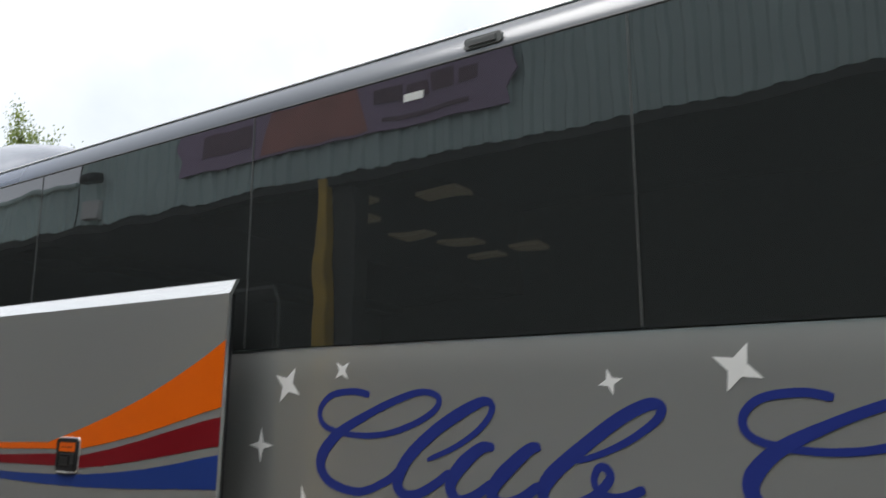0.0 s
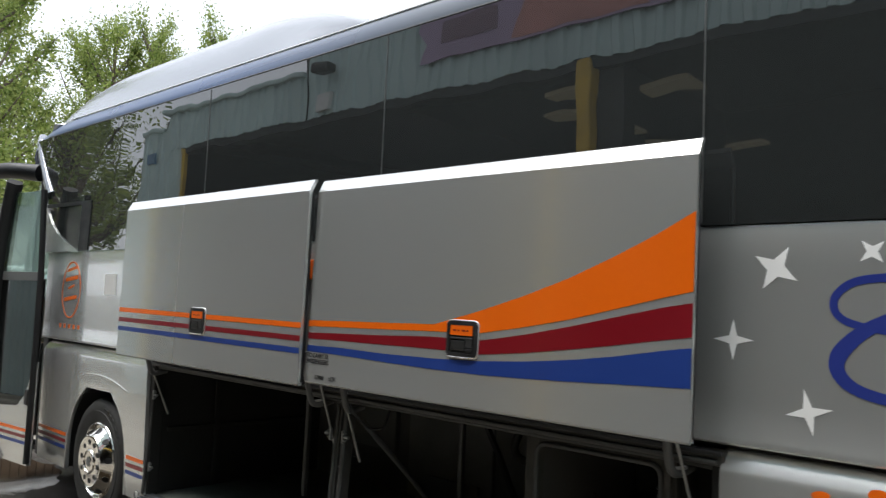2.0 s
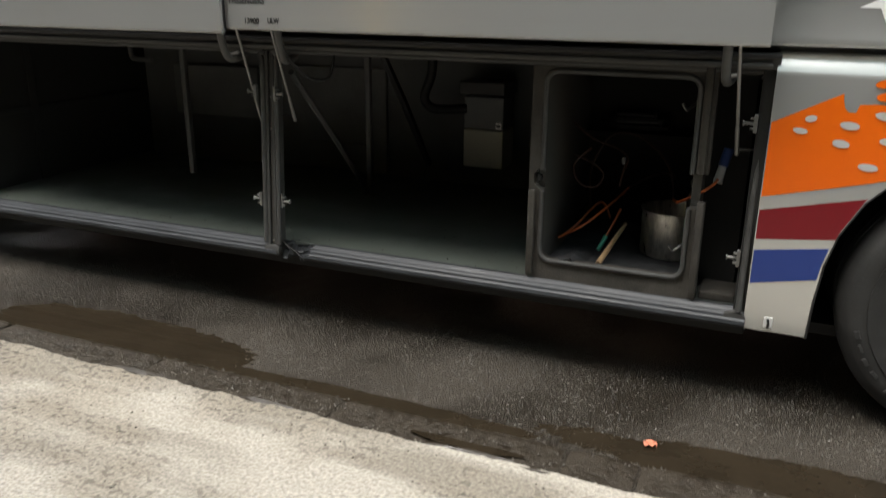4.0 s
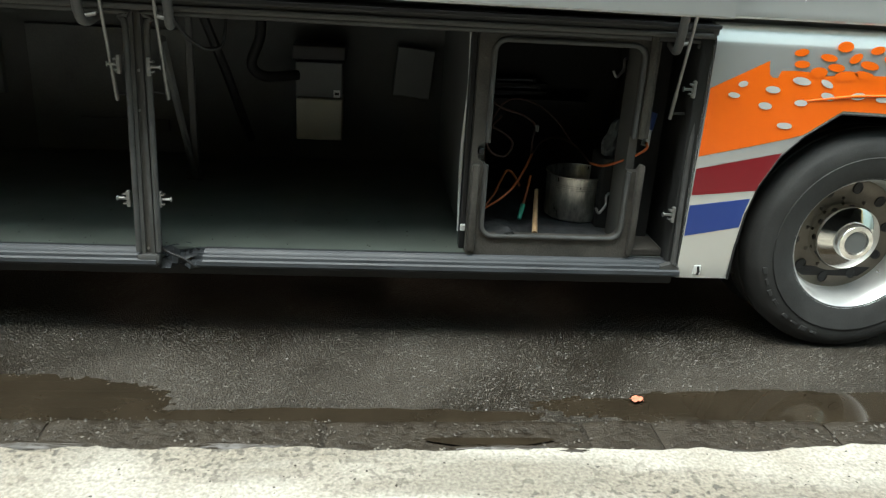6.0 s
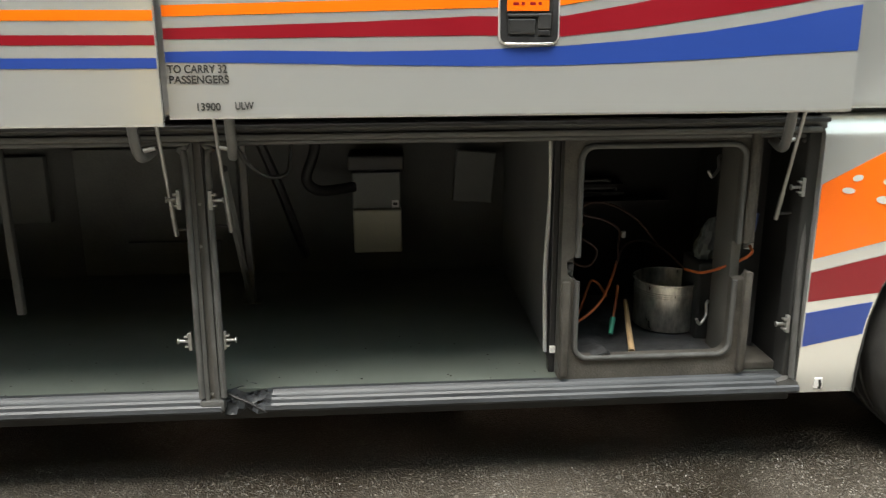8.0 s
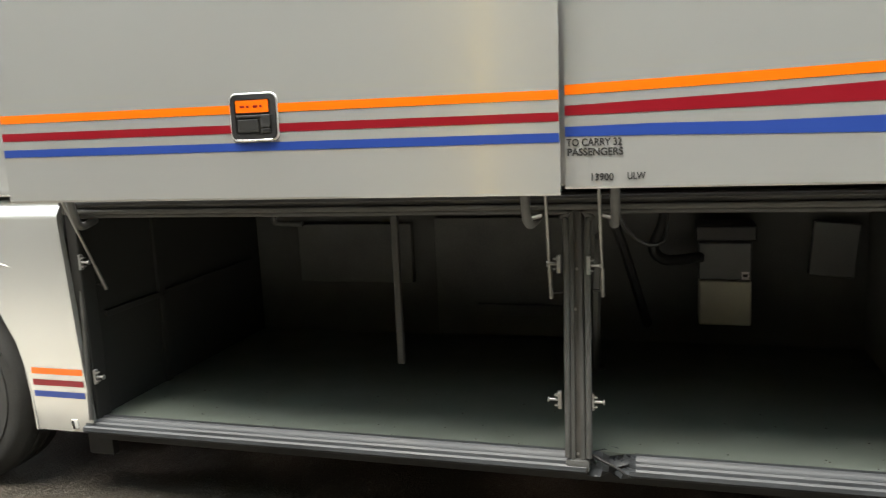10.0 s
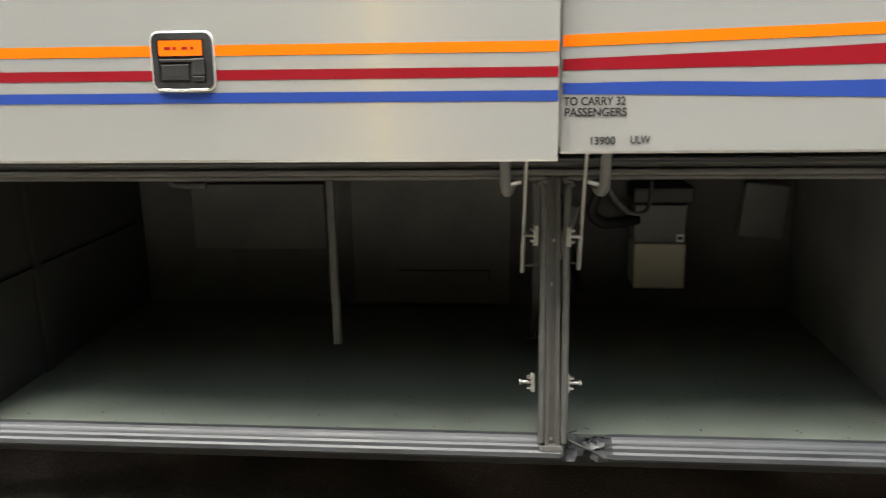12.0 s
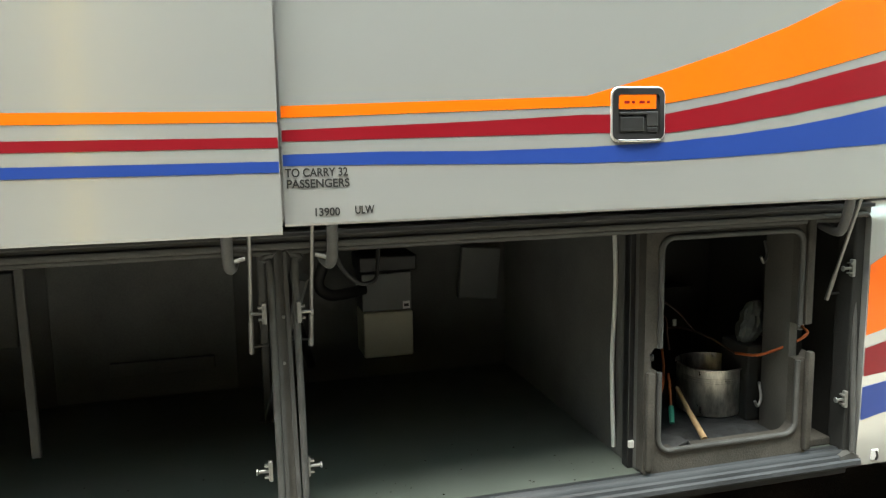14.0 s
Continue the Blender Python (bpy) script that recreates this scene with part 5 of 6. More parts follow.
tagged(felt_mat(), "rumpled grey felt mat lining a tool compartment", "mat")
tagged(part("wooden_handle", tube([(1.660, 0.42, 0.605), (1.633, 0.28, 0.552), (1.605, 0.124, 0.497)], lambda w: 0.009 + 0.004 * w, n=4, seg=10), WOOD, None, smooth=60), "bare wooden tool handle leaning on the mat", "tool")
gh = tagged(part("screwdriver", tube([(1.630, 0.44, 0.665), (1.610, 0.39, 0.61), (1.588, 0.345, 0.552)], 0.006, n=3, seg=8), CABLE, None, smooth=60), "orange-shafted tool with a green grip", "tool")
part("grip", tube([(1.589, 0.347, 0.555), (1.578, 0.322, 0.528), (1.567, 0.298, 0.503)], lambda w: 0.012 - 0.002 * w, n=3, seg=10), GREENPL, gh, smooth=60)
ec = tagged(part("extension_cable", tube([(2.050, 0.15, 0.905), (2.034, 0.10, 0.89), (1.985, 0.125, 0.848), (1.906, 0.212, 0.785), (1.87, 0.32, 0.765)], 0.006, n=8, seg=8), CABLE, None, smooth=60), "orange extension cable draped out of the compartment", "cable")
# same orange cable, its shaded run behind the pot coloured dark
part("cable_run", tube([(1.87, 0.32, 0.765), (1.84, 0.50, 0.80), (1.80, 0.66, 0.80), (1.72, 0.66, 0.78), (1.645, 0.52, 0.748)], 0.0045, n=8, seg=8), CABLE_DARK, ec, smooth=60)
part("cable_run", tube([(1.645, 0.52, 0.748), (1.595, 0.42, 0.70), (1.535, 0.33, 0.645), (1.475, 0.29, 0.60), (1.419, 0.285, 0.563), (1.385, 0.28, 0.545)], 0.006, n=8, seg=8), CABLE, ec, smooth=60)
part("cable_loop", tube([(1.405, 0.30, 0.553), (1.455, 0.36, 0.60), (1.495, 0.43, 0.65), (1.525, 0.478, 0.676), (1.555, 0.47, 0.665), (1.585, 0.44, 0.615)], 0.0055, n=6, seg=8), CABLE, ec, smooth=60)
part("cable_loop", tube([(1.375, 0.5, 1.036), (1.475, 0.5, 0.966), (1.575, 0.5, 0.936), (1.635, 0.48, 0.896), (1.625, 0.45, 0.836), (1.62, 0.42, 0.776)], 0.005, n=6, seg=8), CABLE_DARK, ec, smooth=60)
part("cable_loop", tube([(1.395, 0.46, 0.896), (1.475, 0.46, 0.866), (1.535, 0.45, 0.816), (1.505, 0.44, 0.756), (1.435, 0.42, 0.776), (1.405, 0.42, 0.856), (1.475, 0.45, 0.936)], 0.005, n=6, seg=8), CABLE_DARK, ec, smooth=60)
part("cable_loop", tube([(1.45, 0.62, 0.62), (1.44, 0.64, 0.80), (1.52, 0.66, 0.96), (1.64, 0.66, 0.97), (1.76, 0.62, 0.90), (1.84, 0.58, 0.80)], 0.005, n=6, seg=8), CABLE_DARK, ec, smooth=60)
part("plug", tube([(2.050, 0.165, 0.89), (2.062, 0.185, 0.955)], lambda w: 0.019 - 0.003 * w, n=3, seg=10), PALEPLUG, ec, "pale grey plug", smooth=50)
part("plug_socket", tube([(2.062, 0.185, 0.955), (2.078, 0.20, 1.025)], lambda w: 0.02, n=2, seg=10), BLUEPL, ec, "blue coupler", smooth=50)
part("cable_tag", boxm(1.623, 1.64, 0.40, 0.412, 0.881, 0.911, bevel=0.004), BOXGREY, ec)


def plastic_bag():
    prof = [(0.0, 0.0), (0.05, 0.0), (0.064, 0.03), (0.070, 0.06), (0.066, 0.09), (0.060, 0.12), (0.055, 0.15), (0.048, 0.18), (0.042, 0.20), (0.030, 0.215), (0.0, 0.22)]
    bm = lathe(prof, 32, axis="z")
    for v in bm.verts:
        a = math.atan2(v.co.y, v.co.x)
        fold = 1 + 0.10 * math.sin(7 * a + 30 * v.co.z) + 0.07 * math.sin(11 * a - 20 * v.co.z)
        v.co.x, v.co.y = v.co.x * fold, v.co.y * fold
        v.co += Vector(noise.noise_vector(v.co * 22)) * 0.016
        v.co.x += 0.25 * v.co.z
    return part("plastic_bag", bm, BAGPLASTIC, None, smooth=25)


tagged(plastic_bag(), "crumpled grey plastic bag tucked beside a pot", "bag").matrix_basis = pose(1.975, 0.40, 0.79) @ Matrix.Diagonal((0.72, 0.72, 0.78, 1))
part("shelf_block", boxm(1.95, 2.12, 0.31, 0.50, 0.427, 0.755, bevel=0.01), SHADEBLACK, comp)
# steel spanners coloured dark for the gloom at the back
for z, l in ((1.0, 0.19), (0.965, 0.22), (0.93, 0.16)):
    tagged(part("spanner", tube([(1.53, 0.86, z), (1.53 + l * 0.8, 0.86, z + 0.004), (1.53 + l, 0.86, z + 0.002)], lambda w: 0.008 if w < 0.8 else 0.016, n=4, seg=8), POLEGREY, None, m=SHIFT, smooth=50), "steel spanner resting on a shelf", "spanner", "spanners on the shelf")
part("tool_shelf", boxm(1.383, 1.984, 0.80, 0.918, 0.895, 0.918), SHADEBLACK, comp)
part("tool_shelf", boxm(1.50, 1.78, 0.84, 0.918, 0.936, 0.952), SHADEBLACK, comp)
part("tool_shelf", boxm(1.50, 1.78, 0.84, 0.918, 0.975, 0.989), SHADEBLACK, comp)


# ---- crumbs on the locker floor ----
def crumbs():
    r = random.Random(21)
    verts, faces = [], []
    for k in range(110):
        x, y, q = r.uniform(-2.1, 1.3), 0.1 + 0.5 * r.random() ** 1.6, r.uniform(0.0015, 0.005)
        b, rot = len(verts), r.uniform(0, 3)
        verts += [(x + q * math.cos(rot + a * 1.571) * r.uniform(0.5, 1.6), y + q * math.sin(rot + a * 1.571), 0.4118) for a in range(4)] + [(x, y, 0.413 + q * 0.6)]
        faces += [(b + a, b + (a + 1) % 4, b + 4) for a in range(4)]
    me = bpy.data.meshes.new("crumbs")
    me.from_pydata(verts, [], faces)
    me.materials.append(MUD)
    return tagged(new("crumbs", me), "dark crumbs of dirt scattered on lino", "dirt", kind="stuff")


crumbs()

# ---- ground ----
POOLS = [(2.62, -0.47, 1.0, 0.13), (-0.62, -0.45, 0.78, 0.20), (-3.0, -0.44, 0.95, 0.17), (-5.45, 0.0, 0.95, 0.55), (0.75, -0.54, 0.75, 0.05)]


def ground_z(x, y):
    """Height of the yard: stony, with hollows where water stands."""
    if x < -7.4 or x > 7.4 or y < -0.65 or y > 0.75:
        return 0.006
    dip = 0.0
    for cx, cy, rx, ry in POOLS:
        d = math.hypot((x - cx) / rx, (y - cy) / ry)
        dip = max(dip, min(1.0, max(0.0, (1.25 - d) / 0.5)))
    v = Vector((x, y, 0))
    return 0.006 - 0.011 * dip + 0.0045 * noise.noise(v * 3.0) + 0.003 * noise.noise(v * 9.0) + 0.0022 * noise.noise(v * 31.0) + 0.0012 * noise.noise(v * 70.0)


def ground_sheet():
    xs = [-400, -60, -20, -9] + span(-7, -4, 0.08) + span(-3.98, 4, 0.022) + span(4.1, 7, 0.1) + [9, 20, 60, 400]
    ys = [-400, -60, -20, -8, -3, -0.8] + span(-0.64, 0.1, 0.02) + span(0.14, 0.7, 0.07) + [1.5, 4, 8, 20, 60, 400]
    verts = [(x, y, ground_z(x, y)) for x in xs for y in ys]
    k = len(ys)
    faces = [(i * k + j, (i + 1) * k + j, (i + 1) * k + j + 1, i * k + j + 1) for i in range(len(xs) - 1) for j in range(k - 1)]
    me = bpy.data.meshes.new("ground")
    me.from_pydata(verts, [], faces)
    me.materials.append(ASPHALT)
    me.polygons.foreach_set("use_smooth", [True] * len(me.polygons))
    return new("ground", me)


tagged(ground_sheet(), "worn wet asphalt yard with grit and damp patches", "ground", kind="structure")

GRAVEL = groundmat("pale_damp_gravel", (0.30, 0.27, 0.23), (0.13, 0.112, 0.09), (0.40, 0.37, 0.33), 60, 0.44, 1.0, 0.5)
bm = bmesh.new()
edge = [(-6.45 + 0.35 * noise.noise(Vector((y * 1.3, 5.0, 0))) + 0.12 * noise.noise(Vector((y * 5, 2.0, 0))), y) for y in span(-1.2, 2.6, 0.08)]
bm.faces.new([bm.verts.new((x, y, 0.017)) for x, y in edge] + [bm.verts.new((-12.7, 2.6, 0.017)), bm.verts.new((-12.7, -1.2, 0.017))])
tagged(part("gravel", bm, GRAVEL, None), "pale damp gravel in front of a board fence", "gravel", kind="structure")


def edge_y(x):
    return -0.757 + 0.028 * noise.noise(Vector((x * 1.2, 3.1, 0))) + 0.025 * noise.noise(Vector((x * 6, 1.7, 0))) + 0.012 * noise.noise(Vector((x * 21, 0.3, 0)))


bm = bmesh.new()
top, low = [], []
for x in [-40, -25, -16] + span(-10, 10, 0.03) + [16, 30]:
    top.append(bm.verts.new((x, edge_y(x) - 0.012, 0.026)))
    low.append((bm.verts.new((x, edge_y(x), 0.012)), bm.verts.new((x, -4.0, 0.03)), bm.verts.new((x, edge_y(x), -0.05))))
for i in range(len(top) - 1):
    bm.faces.new((low[i][2], low[i + 1][2], low[i + 1][0], low[i][0]))
    bm.faces.new((low[i][0], low[i + 1][0], top[i + 1], top[i]))
    bm.faces.new((top[i], top[i + 1], low[i + 1][1], low[i][1]))
apron = tagged(part("pavement", bm, CONCRETE, None), "rough pale concrete apron with a ragged edge", "pavement", kind="structure")
rnd = random.Random(4)
joints = [-8.7, -7.75, -6.8, -5.9, -4.95, -4.0, -3.06, -2.1, -1.16, -0.2, 0.75, 1.69, 1.95, 2.63, 3.57, 4.5, 5.45, 6.4, 7.3]


def kerb_stone(length, seed):
    """A worn kerb stone lying flush, with chipped edges and an uneven top."""
    bm = bmesh.new()
    nx = max(6, int(length / 0.045))
    ys, rows = [-0.205, -0.16, -0.10, -0.04, -0.012, 0.0], []
    for i in range(nx + 1):
        u = i / nx
        x = u * length
        end = 0.010 * (1 if i in (0, nx) else 0)
        row = []
        for q, y in enumerate(ys):
            n1 = noise.noise(Vector((x * 7 + seed, y * 9, seed)))
            n2 = noise.noise(Vector((x * 28, y * 28 + seed, 3)))
            row.append(bm.verts.new((x, y + (0.007 * n2 + 0.006 * n1 if q > 3 else 0), 0.020 + 0.0015 * n1 + 0.001 * n2 - end - (0.010 if q == 5 else 0.0))))
        row.append(bm.verts.new((x, 0.003 * n1, -0.06)))
        rows.append(row)
    for a, b in zip(rows, rows[1:]):
        for q in range(len(a) - 1):
            bm.faces.new((a[q], b[q], b[q + 1], a[q + 1]))
    bm.faces.new(rows[0]), bm.faces.new(rows[-1][::-1])
    return bm


for k, (a, b) in enumerate(zip(joints, joints[1:])):
    part("kerb_stone", kerb_stone(b - a - 0.012, k * 1.7), KERB, apron, m=pose(a + 0.006, -0.585 + rnd.uniform(-0.008, 0.008), rnd.uniform(-0.005, 0.003), 0, 0, rnd.uniform(-0.3, 0.3)), smooth=50)


def crumb(name, cx, cy, rx, ry, seed, h=0.008, base=0.022):
    """A low crust of dirt with a ragged outline."""
    bm = bmesh.new()
    rings = [[bm.verts.new((cx, cy, base + h))]]
    for q in (0.45, 0.8, 1.0):
        ring = []
        for k in range(36):
            a = k * math.tau / 36
            g = q * (1 + 0.35 * noise.noise(Vector((2 * math.cos(a) + seed, 2 * math.sin(a), 0))) + 0.25 * noise.noise(Vector((7 * math.cos(a), 7 * math.sin(a) + seed, 2))))
            ring.append(bm.verts.new((cx + rx * g * math.cos(a), cy + ry * g * math.sin(a), base + h * (1 - q) * (1 + 0.8 * noise.noise(Vector((9 * a, 9 * q, seed)))) - 0.004 * (q == 1.0))))
        rings.append(ring)
    for k in range(36):
        bm.faces.new((rings[0][0], rings[1][k], rings[1][(k + 1) % 36]))
        for a, b in zip(rings[1:], rings[2:]):
            bm.faces.new((a[k], b[k], b[(k + 1) % 36], a[(k + 1) % 36]))
    return part(name, bm, MUD, apron, smooth=50)


for q in ((1.62, -0.785, 0.10, 0.022), (0.45, -0.75, 0.14, 0.02), (1.35, -0.76, 0.16, 0.018), (-1.02, -0.80, 0.10, 0.03), (2.2, -0.785, 0.08, 0.015), (-0.2, -0.745, 0.2, 0.02), (3.1, -0.78, 0.15, 0.02)):
    crumb("dirt_crust", *q, seed=q[0] * 3)


def puddle(cx, cy, rx, ry, level, label):
    """A flat sheet of water; the stony hollow under it gives its outline."""
    bm = bmesh.new()
    vs = [bm.verts.new((cx + rx * 1.22 * math.cos(k * math.tau / 60), max(-0.60, cy + ry * 1.22 * math.sin(k * math.tau / 60)), level)) for k in range(60)]
    bm.faces.new(vs)
    return tagged(part("puddle", bm, WATER, None), label, "puddle", kind="structure")


for q, lab in zip(POOLS, ("shallow muddy puddle along the kerb stones", "shallow muddy puddle along the kerb stones", "shallow muddy puddle along the kerb stones", "wide brown puddle by the coach's front door", "narrow muddy puddle along the kerb stones")):
    puddle(*q, 0.0012 + 0.0003 * POOLS.index(q), lab)


bm = bmesh.new()
bm.faces.new([bm.verts.new((1.33 + 0.21 * math.cos(a) * (1 + 0.2 * math.sin(3 * a)), -0.728 + 0.030 * math.sin(a) * (1 + 0.3 * math.cos(2 * a)), 0.0245)) for a in [k * math.tau / 40 for k in range(40)]])
tagged(part("puddle", bm, WATER, None), "thin film of water between kerb and concrete", "puddle", kind="structure")


def grit(name, n_, box_, size, seed, material, label):
    r = random.Random(seed)
    verts, faces = [], []
    for k in range(n_):
        while True:
            x, y = r.uniform(box_[0], box_[1]), r.uniform(box_[2], box_[3])
            if noise.noise(Vector((x * 2.3, y * 4.1, seed))) + 0.6 * noise.noise(Vector((x * 9, y * 9, seed))) > r.uniform(-0.5, 0.7):
                break
        s = size * r.uniform(0.4, 1.0) ** 2 + 0.0015
        b = len(verts)
        rot = r.uniform(0, 3)
        for a in range(4):
            verts.append((x + s * math.cos(rot + a * 1.571) * r.uniform(.7, 1.2), y + s * math.sin(rot + a * 1.571) * r.uniform(.7, 1.2), ground_z(x, y) - 0.001 if y > -0.58 else 0.018))
        verts.append((x + s * 0.2, y, (ground_z(x, y) if y > -0.58 else 0.02) + s * r.uniform(0.4, 0.9)))
        for a in range(4):
            faces.append((b + a, b + (a + 1) % 4, b + 4))
    me = bpy.data.meshes.new(name)
    me.from_pydata(verts, [], faces)
    me.materials.append(material)
    return tagged(new(name, me), label, "grit", kind="stuff")


grit("grit", 22000, (-4.5, 4.2, -0.58, 0.35), 0.0046, 3, STONE, "loose pale grit scattered on wet asphalt")
grit("shiny_grit", 5000, (-4.6, 2.6, -0.62, 0.12), 0.0050, 11, WETSTONE, "wet shiny grit standing out of dark asphalt")
grit("grit", 700, (-5, 4.2, -0.86, -0.6), 0.006, 8, STONE, "loose grit on kerb stones")


def scatter(name, n_, box_, size, level, seed, material, label, category):
    """Loose flat bits, some long like twigs, lying in drifts."""
    r = random.Random(seed)
    verts, faces = [], []
    while len(faces) < n_ * 4:
        x, y = r.uniform(box_[0], box_[1]), r.uniform(box_[2], box_[3])
        if noise.noise(Vector((x * 0.9, y * 3.2, seed))) < r.uniform(-0.3, 0.5):
            continue
        q, long_, rot = size * r.uniform(0.3, 1.0) ** 2 + 0.001, r.choice((1, 1, 1.3, 1.8)), r.uniform(0, 3.14)
        b = len(verts)
        for u, v in ((-1, 0), (0, -1), (1, 0), (0, 1)):
            px, py = u * q * long_ * r.uniform(0.7, 1.2), v * q * r.uniform(0.6, 1.2)
            verts.append((x + px * math.cos(rot) - py * math.sin(rot), y + px * math.sin(rot) + py * math.cos(rot), level - 0.001))
        verts.append((x, y, level + q * r.uniform(0.3, 0.7)))
        faces += [(b + a, b + (a + 1) % 4, b + 4) for a in range(4)]
    me = bpy.data.meshes.new(name)
    me.from_pydata(verts, [], faces)
    me.materials.append(material)
    return tagged(new(name, me), label, category, kind="stuff")


scatter("dirt_bits", 900, (-3.0, 4.2, -2.1, -0.79), 0.005, 0.0275, 31, MUD, "dark dry dirt and leaf bits on concrete", "dirt")
scatter("chippings", 2600, (-3.0, 4.2, -2.1, -0.77), 0.006, 0.0275, 37, CONCRETE, "pale concrete chippings on a rough apron", "chippings")
scatter("dirt_bits", 350, (-3.0, 4.2, -0.77, -0.6), 0.006, 0.021, 41, STONE, "small grit on wet kerb stones", "grit")


def litter():
    bm = bmesh.new()
    gr = []
    for i in range(7):
        gr.append([bm.verts.new((0.032 * (i - 3) / 3 * (1 + 0.3 * noise.noise(Vector((i, k, 1)))), 0.022 * (k - 3) / 3 * (1 + 0.3 * noise.noise(Vector((k, i, 2)))), 0.012 + 0.014 * noise.noise(Vector((i * 0.9, k * 0.9, 4))))) for k in range(7)])
    for i in range(6):
        for k in range(6):
            bm.faces.new((gr[i][k], gr[i + 1][k], gr[i + 1][k + 1], gr[i][k + 1]))
    thicken(bm, 0.002)
    return part("litter", bm, LITTER, None, smooth=30)


tagged(litter(), "torn scrap of orange paper lying at a puddle's edge", "litter").matrix_basis = pose(1.955, -0.428, 0.004, 0, 0, 20) @ Matrix.Diagonal((0.75, 0.75, 0.9, 1))


# ---- workshop across the apron, seen in the coach's windows ----
YB = -4.05


def cladding(name, x0, x1, z0, z1):
    bm = bmesh.new()
    xs, up = [x0], False
    x = x0
    while x < x1 - 0.02:
        for dx, d in ((0.10, 0.0), (0.03, 0.035), (0.07, 0.035), (0.03, 0.0)):
            x = min(x1, x + dx)
            xs.append((x, d))
    pts = [(x0, 0.0)] + xs[1:]
    a = [bm.verts.new((p, YB + d, z0)) for p, d in pts]
    b = [bm.verts.new((p, YB + d, z1)) for p, d in pts]
    for i in range(len(a) - 1):
        if pts[i + 1][0] > pts[i][0]:
            bm.faces.new((a[i], a[i + 1], b[i + 1], b[i]))
    return part(name, bm, CLADDING, shop)


shop = tagged(new("workshop"), "green-grey corrugated workshop with tall open doorways and yellow guards", "building")
cladding("wall", -11.3, -10.3, 4.55, 4.92)
cladding("wall", -10.3, -6.0, 4.55, 5.2)
# height above the banner is unseen, raised to limit sky on the bay floor
cladding("wall", -6.0, 11.0, 4.55, 7.55)
cladding("wall", -11.3, -9.75, 0.03, 4.55)
cladding("wall", 7.6, 11.0, 0.03, 4.55)
part("pier", boxm(-1.06, -0.78, YB - 0.4, YB - 0.13, 0.02, 4.55), SHEDIN, shop, "dark steel column")
for x in (-9.74, -1.14, 7.58):
    part("door_guard", boxm(x - 0.085, x + 0.085, YB - 0.12, YB + 0.03, 0.02, 4.54, bevel=0.02), YELLOW, shop, "yellow painted door guard")
part("lintel", boxm(-9.75, 7.6, YB - 0.25, YB - 0.01, 4.45, 4.56), RUBBER, shop)
part("eaves_trim", boxm(-6.05, 11.05, YB - 0.1, YB + 0.09, 7.54, 7.68, bevel=0.02), CLADDING, shop)
part("eaves_trim", boxm(-11.35, -10.36, YB - 0.1, YB + 0.09, 4.91, 4.99, bevel=0.02), CLADDING, shop)
part("eaves_trim", boxm(-10.35, -6.06, YB - 0.1, YB + 0.09, 5.19, 5.27, bevel=0.02), CLADDING, shop)
# unseen inside surfaces, coloured dark so the doorways read as dark
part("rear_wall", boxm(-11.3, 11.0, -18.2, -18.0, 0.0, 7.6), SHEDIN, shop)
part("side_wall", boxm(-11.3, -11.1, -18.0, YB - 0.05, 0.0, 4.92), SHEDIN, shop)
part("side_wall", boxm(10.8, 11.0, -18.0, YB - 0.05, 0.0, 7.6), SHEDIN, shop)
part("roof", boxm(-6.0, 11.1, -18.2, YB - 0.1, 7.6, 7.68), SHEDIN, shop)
# steps added only to close gaps that let sky light in
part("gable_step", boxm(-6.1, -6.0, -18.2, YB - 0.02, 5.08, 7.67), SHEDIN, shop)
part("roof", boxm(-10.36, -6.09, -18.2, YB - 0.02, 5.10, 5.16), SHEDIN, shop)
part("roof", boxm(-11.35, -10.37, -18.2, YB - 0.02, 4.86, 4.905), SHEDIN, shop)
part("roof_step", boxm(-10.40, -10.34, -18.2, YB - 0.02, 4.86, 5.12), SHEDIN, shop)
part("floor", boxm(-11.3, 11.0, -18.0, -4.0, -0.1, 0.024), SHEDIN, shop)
for x, y in ((-5.9, -10.2), (-5.7, -11.9), (-5.4, -13.4), (-5.8, -15.2), (-4.2, -14.6), (-4.9, -8.8), (-5.3, -7.6), (-3.3, -9.4)):
    part("rooflight", boxm(x, x + 0.9, y, y + 0.55, 5.70, 5.78), lamp_mat, shop, "dim yellowish rooflight sheet")
ban = part("banner", prism([(-3.62, 4.92), (1.38, 4.92), (1.34, 5.08), (1.45, 5.25), (1.40, 5.58), (-1.0, 5.68), (-3.55, 5.58), (-3.66, 5.35), (-3.52, 5.15)], YB + 0.05, YB + 0.07), PURPLE, shop, "faded purple banner with worn print")
part("banner_patch", prism([(-2.1, 4.95), (-0.4, 4.95), (-0.6, 5.5), (-1.9, 5.5)], YB + 0.072, YB + 0.075), REDPATCH, ban)
for x, w, z, h in ((-0.3, 0.35, 5.22, 0.16), (0.1, 0.28, 5.22, 0.13), (0.42, 0.3, 5.24, 0.18), (0.78, 0.22, 5.24, 0.14), (-0.2, 1.1, 5.02, 0.05), (-3.2, 0.9, 5.1, 0.3)):
    part("banner_bar", boxm(x, x + w, YB + 0.076, YB + 0.079, z, z + h), DARKPRINT, ban)
part("floodlight", boxm(-5.58, -5.28, YB + 0.1, YB + 0.3, 5.10, 5.25, bevel=0.05), BLACKPL, shop)
part("wall_cabinet", boxm(-5.68, -5.38, YB + 0.04, YB + 0.12, 4.60, 4.88, bevel=0.01), WHITEPL, shop, "white wall cabinet")
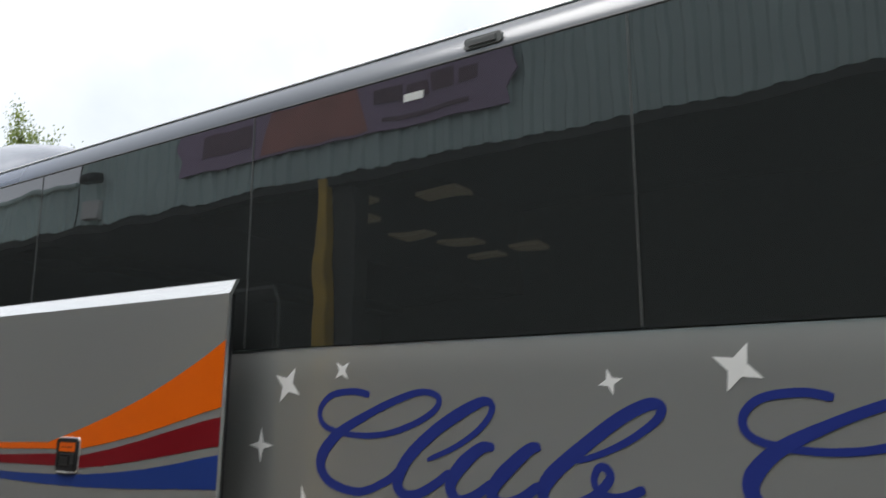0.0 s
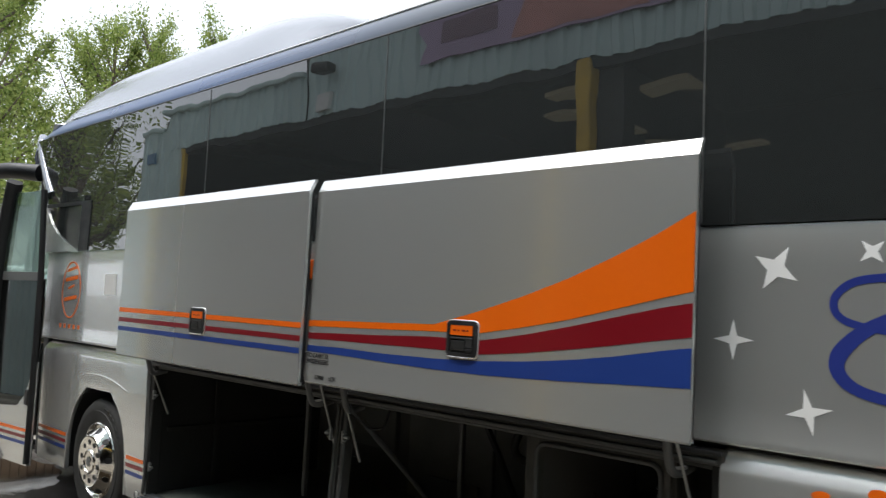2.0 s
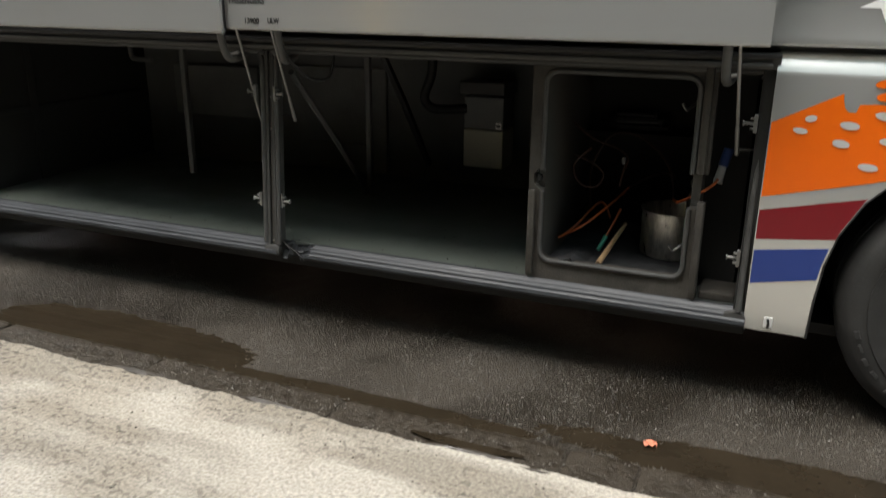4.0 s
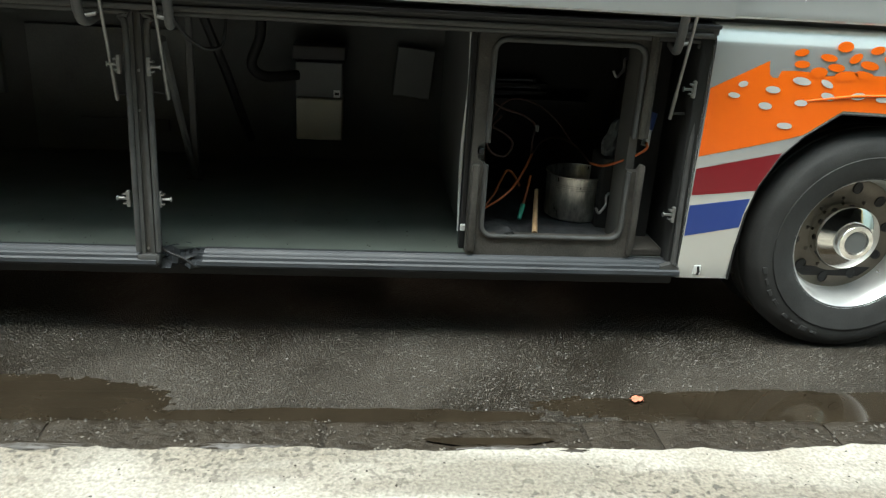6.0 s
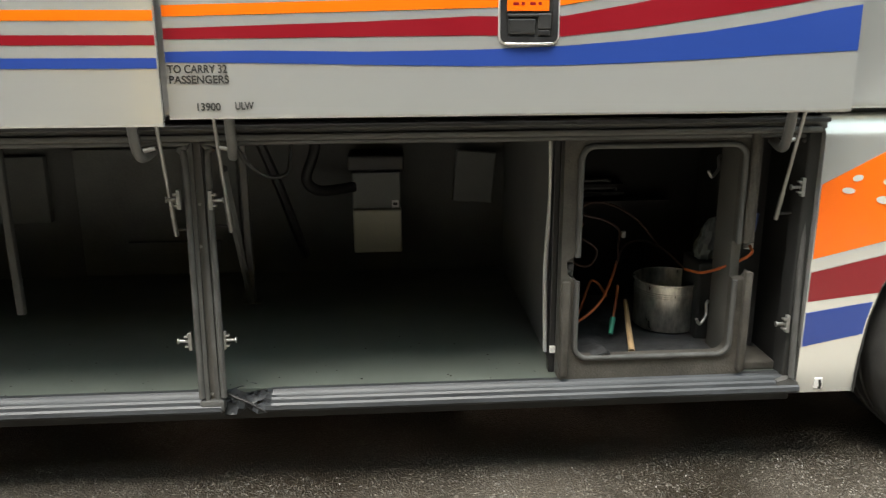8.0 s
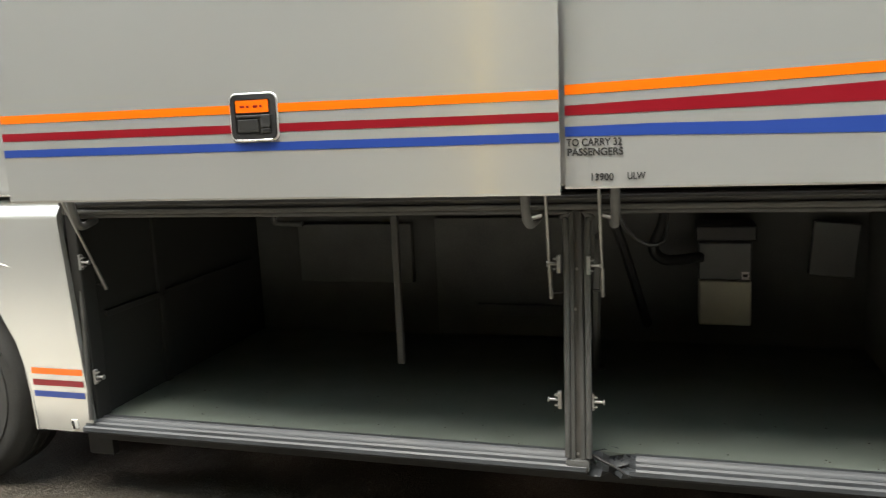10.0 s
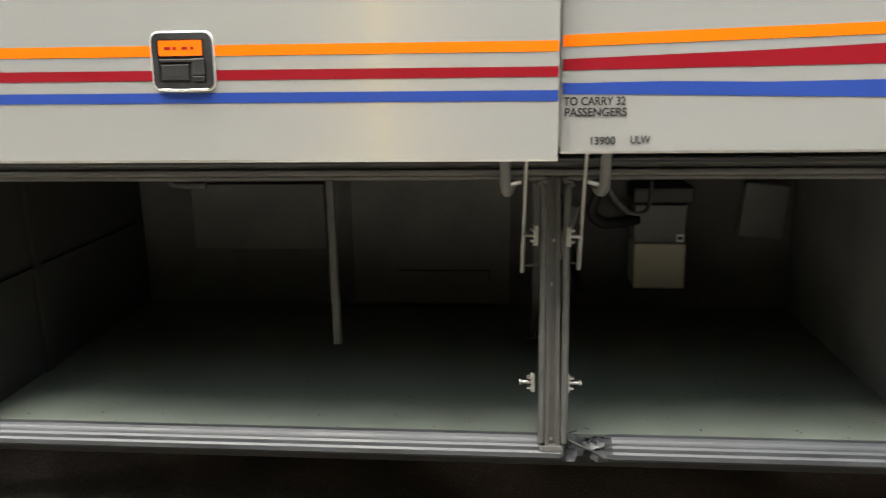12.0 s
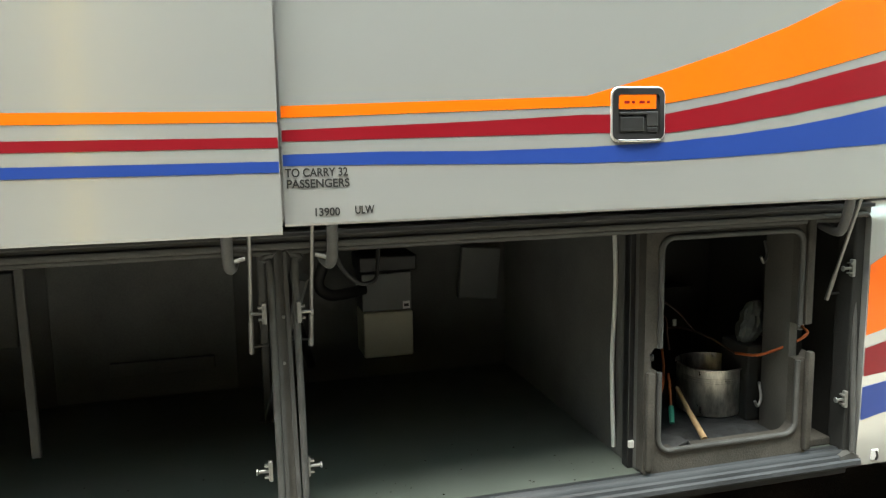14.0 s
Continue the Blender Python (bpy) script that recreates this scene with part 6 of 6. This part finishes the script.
part("wall_plate", boxm(-10.95, -10.6, YB + 0.04, YB + 0.06, 4.30, 4.52), SIGNBLUE, shop, "small blue sign")


# unseen wall, added to keep sky light from under the coach
north_block = part("light_block_north", boxm(-7.0, 13.0, 4.6, 4.85, 0.0, 2.6), FENCE, None)
tagged(north_block, "unseen brown wall added to block sky light under the coach", "wall", kind="structure")
# unseen wall, added to cut low sky light reaching the luggage bay
east_block = part("light_block_east", boxm(13.0, 13.3, -18, 24, 0.0, 6.5), CLADDING, None)
tagged(east_block, "unseen green-grey wall added to block low sky light", "wall", kind="structure")


# ---- yard beyond the nose: shed, fence, drum ----
shed = tagged(new("shed"), "low shed with a grey corrugated roof", "shed")
part("wall", boxm(-24, -15.0, 0.2, 9.0, 0.0, 2.1), FENCE, shed)
bm = bmesh.new()
rows = []
for k in range(81):
    y = -0.3 + 9.6 * k / 80
    h = 0.09 * math.sin(k * math.pi / 2)
    rows.append((bm.verts.new((-14.6, y, 2.35 + h)), bm.verts.new((-18.6, y, 4.05 + h))))
for a, b in zip(rows, rows[1:]):
    bm.faces.new((a[0], b[0], b[1], a[1]))
thicken(bm, 0.03)
part("roof", bm, ROOFSHEET, shed, "grey corrugated fibre-cement roof")
part("gutter", tube([(-14.55, -0.4, 2.28), (-14.55, 4, 2.28), (-14.55, 9.4, 2.28)], 0.07, n=2), WHITEPL, shed, smooth=60)
part("lean_to_roof", prism([(-14.4, 1.98), (-12.6, 1.72), (-12.6, 1.78), (-14.4, 2.04)], 0.0, 6.0), PALEROOF, shed, "pale felt lean-to roof")
fence = tagged(new("fence"), "weathered brown board fence", "fence")
fb = boxm(-0.02, 0.02, -0.07, 0.07, 0.0, 1.7, bevel=0.004)
board = part("board", fb, FENCE, fence, m=pose(-12.75, 0.2, 0.02))
for k in range(1, 36):
    b = new("board", board.data)
    b.parent, b.matrix_basis = fence, pose(-12.75 + rnd.uniform(-0.008, 0.008), 0.2 + 0.155 * k, rnd.uniform(0.0, 0.04), 0, 0, rnd.uniform(-2, 2))
for z in (0.4, 1.35):
    part("rail", boxm(-12.83, -12.772, 0.1, 5.8, z, z + 0.08), FENCE, fence)
drum_prof = [(0.0, 0.0), (0.28, 0.0), (0.29, 0.01), (0.28, 0.02), (0.28, 0.28), (0.29, 0.295), (0.28, 0.31), (0.28, 0.57), (0.29, 0.585), (0.28, 0.60), (0.28, 0.86), (0.29, 0.87), (0.285, 0.88), (0.27, 0.87), (0.0, 0.865)]
tagged(part("drum", lathe(drum_prof, 40, axis="z"), DRUM, None, m=pose(-12.0, 1.68, 0.0), smooth=35), "pale blue-grey steel drum beside a fence", "drum")


# ---- trees ----
def tree(seed, height, spread, leaves):
    """A tapered trunk with rising limbs and a ragged crown of many leaf blades."""
    r = random.Random(seed)
    tr = tagged(new("tree"), "tall poplar in fresh light green leaf", "tree", "poplars by the yard")
    bm = tube([(0, 0, -0.1), (0.1, 0.05, height * 0.3), (-0.05, 0.1, height * 0.65), (0.05, 0.0, height * 0.97)], lambda w: 0.24 * (1 - w) + 0.02, n=6, seg=10)
    tips = []
    for k in range(46):
        h = height * r.uniform(0.18, 0.95)
        a, up = r.uniform(0, math.tau), r.uniform(0.7, 1.6)
        ln = spread * (1.15 - h / height) * r.uniform(0.55, 1.1) + 0.4
        p0 = Vector((0.02, 0.03, h))
        p1 = p0 + Vector((math.cos(a) * ln * 0.5, math.sin(a) * ln * 0.5, up * ln * 0.35))
        p2 = p0 + Vector((math.cos(a) * ln, math.sin(a) * ln, up * ln * 0.95))
        tube([p0, p1, p2], lambda w: 0.05 * (1 - w) + 0.01, bm=bm, n=3, seg=5)
        tips += [(p1, p2)] * 2
    part("trunk", bm, BARK, tr, smooth=60)
    verts, faces = [], []
    clumps = []
    for p1, p2 in tips:
        for q in range(3):
            clumps.append((p1.lerp(p2, r.uniform(0.0, 1.2)), r.uniform(0.16, 0.5)))
    for k in range(leaves):
        c, s = r.choice(clumps)
        p = c + Vector((r.gauss(0, 1), r.gauss(0, 1), r.gauss(0, 1.25))) * s * 0.6
        d = Vector((r.gauss(0, 1), r.gauss(0, 1), r.gauss(0, 1))).normalized()
        e = d.cross(Vector((r.gauss(0, 1), r.gauss(0, 1), r.gauss(0, 1)))).normalized()
        z = r.uniform(0.035, 0.085)
        b = len(verts)
        verts += [p - d * z, p + e * z * 0.55, p + d * z, p - e * z * 0.55]
        faces.append((b, b + 1, b + 2, b + 3))
    me = bpy.data.meshes.new("crown")
    me.from_pydata([tuple(v) for v in verts], [], faces)
    me.materials.append(LEAF)
    c = new("crown", me)
    c.parent = tr
    return tr


t1, t2 = tree(11, 11.0, 2.6, 15000), tree(23, 12.5, 2.9, 15000)
t1.matrix_basis, t2.matrix_basis = pose(-19.5, 3.4, 0), pose(-23.0, 8.2, 0) @ Matrix.Diagonal((0.8, 0.8, 0.88, 1))
for src, x, y, s, h, a in (
    (t1, -24.5, 5.0, 1.0, 1.02, 70), (t2, -27.0, 13.0, 0.95, 0.95, 130), (t1, -23.0, 9.5, 0.72, 1.0, 200), (t2, -22.5, 10.9, 0.7, 0.89, 65), (t1, -22.5, 12.0, 0.75, 1.02, 280),
    (t1, -25.0, 8.3, 0.9, 0.95, 25), (t2, -26.5, 6.6, 0.9, 0.84, 215), (t1, -26.0, 11.3, 0.8, 1.0, 150), (t2, -21.5, 0.9, 0.9, 0.9, 20), (t1, -29.0, 18.0, 1.1, 1.1, 310),
    (t2, -16.5, -4.6, 0.9, 0.9, 80), (t1, -20.0, -6.2, 1.0, 1.0, 160), (t2, -24.5, -6.5, 1.0, 1.0, 250), (t1, -28.5, -9.0, 1.1, 1.05, 340), (t2, -20.5, -3.0, 0.9, 0.85, 190), (t1, -30.0, -6.0, 1.0, 1.0, 15), (t2, -25.0, -2.5, 1.0, 0.95, 300)):
    copy_thing(src, pose(x, y, 0, 0, 0, a) @ Matrix.Diagonal((s, s, h, 1)))
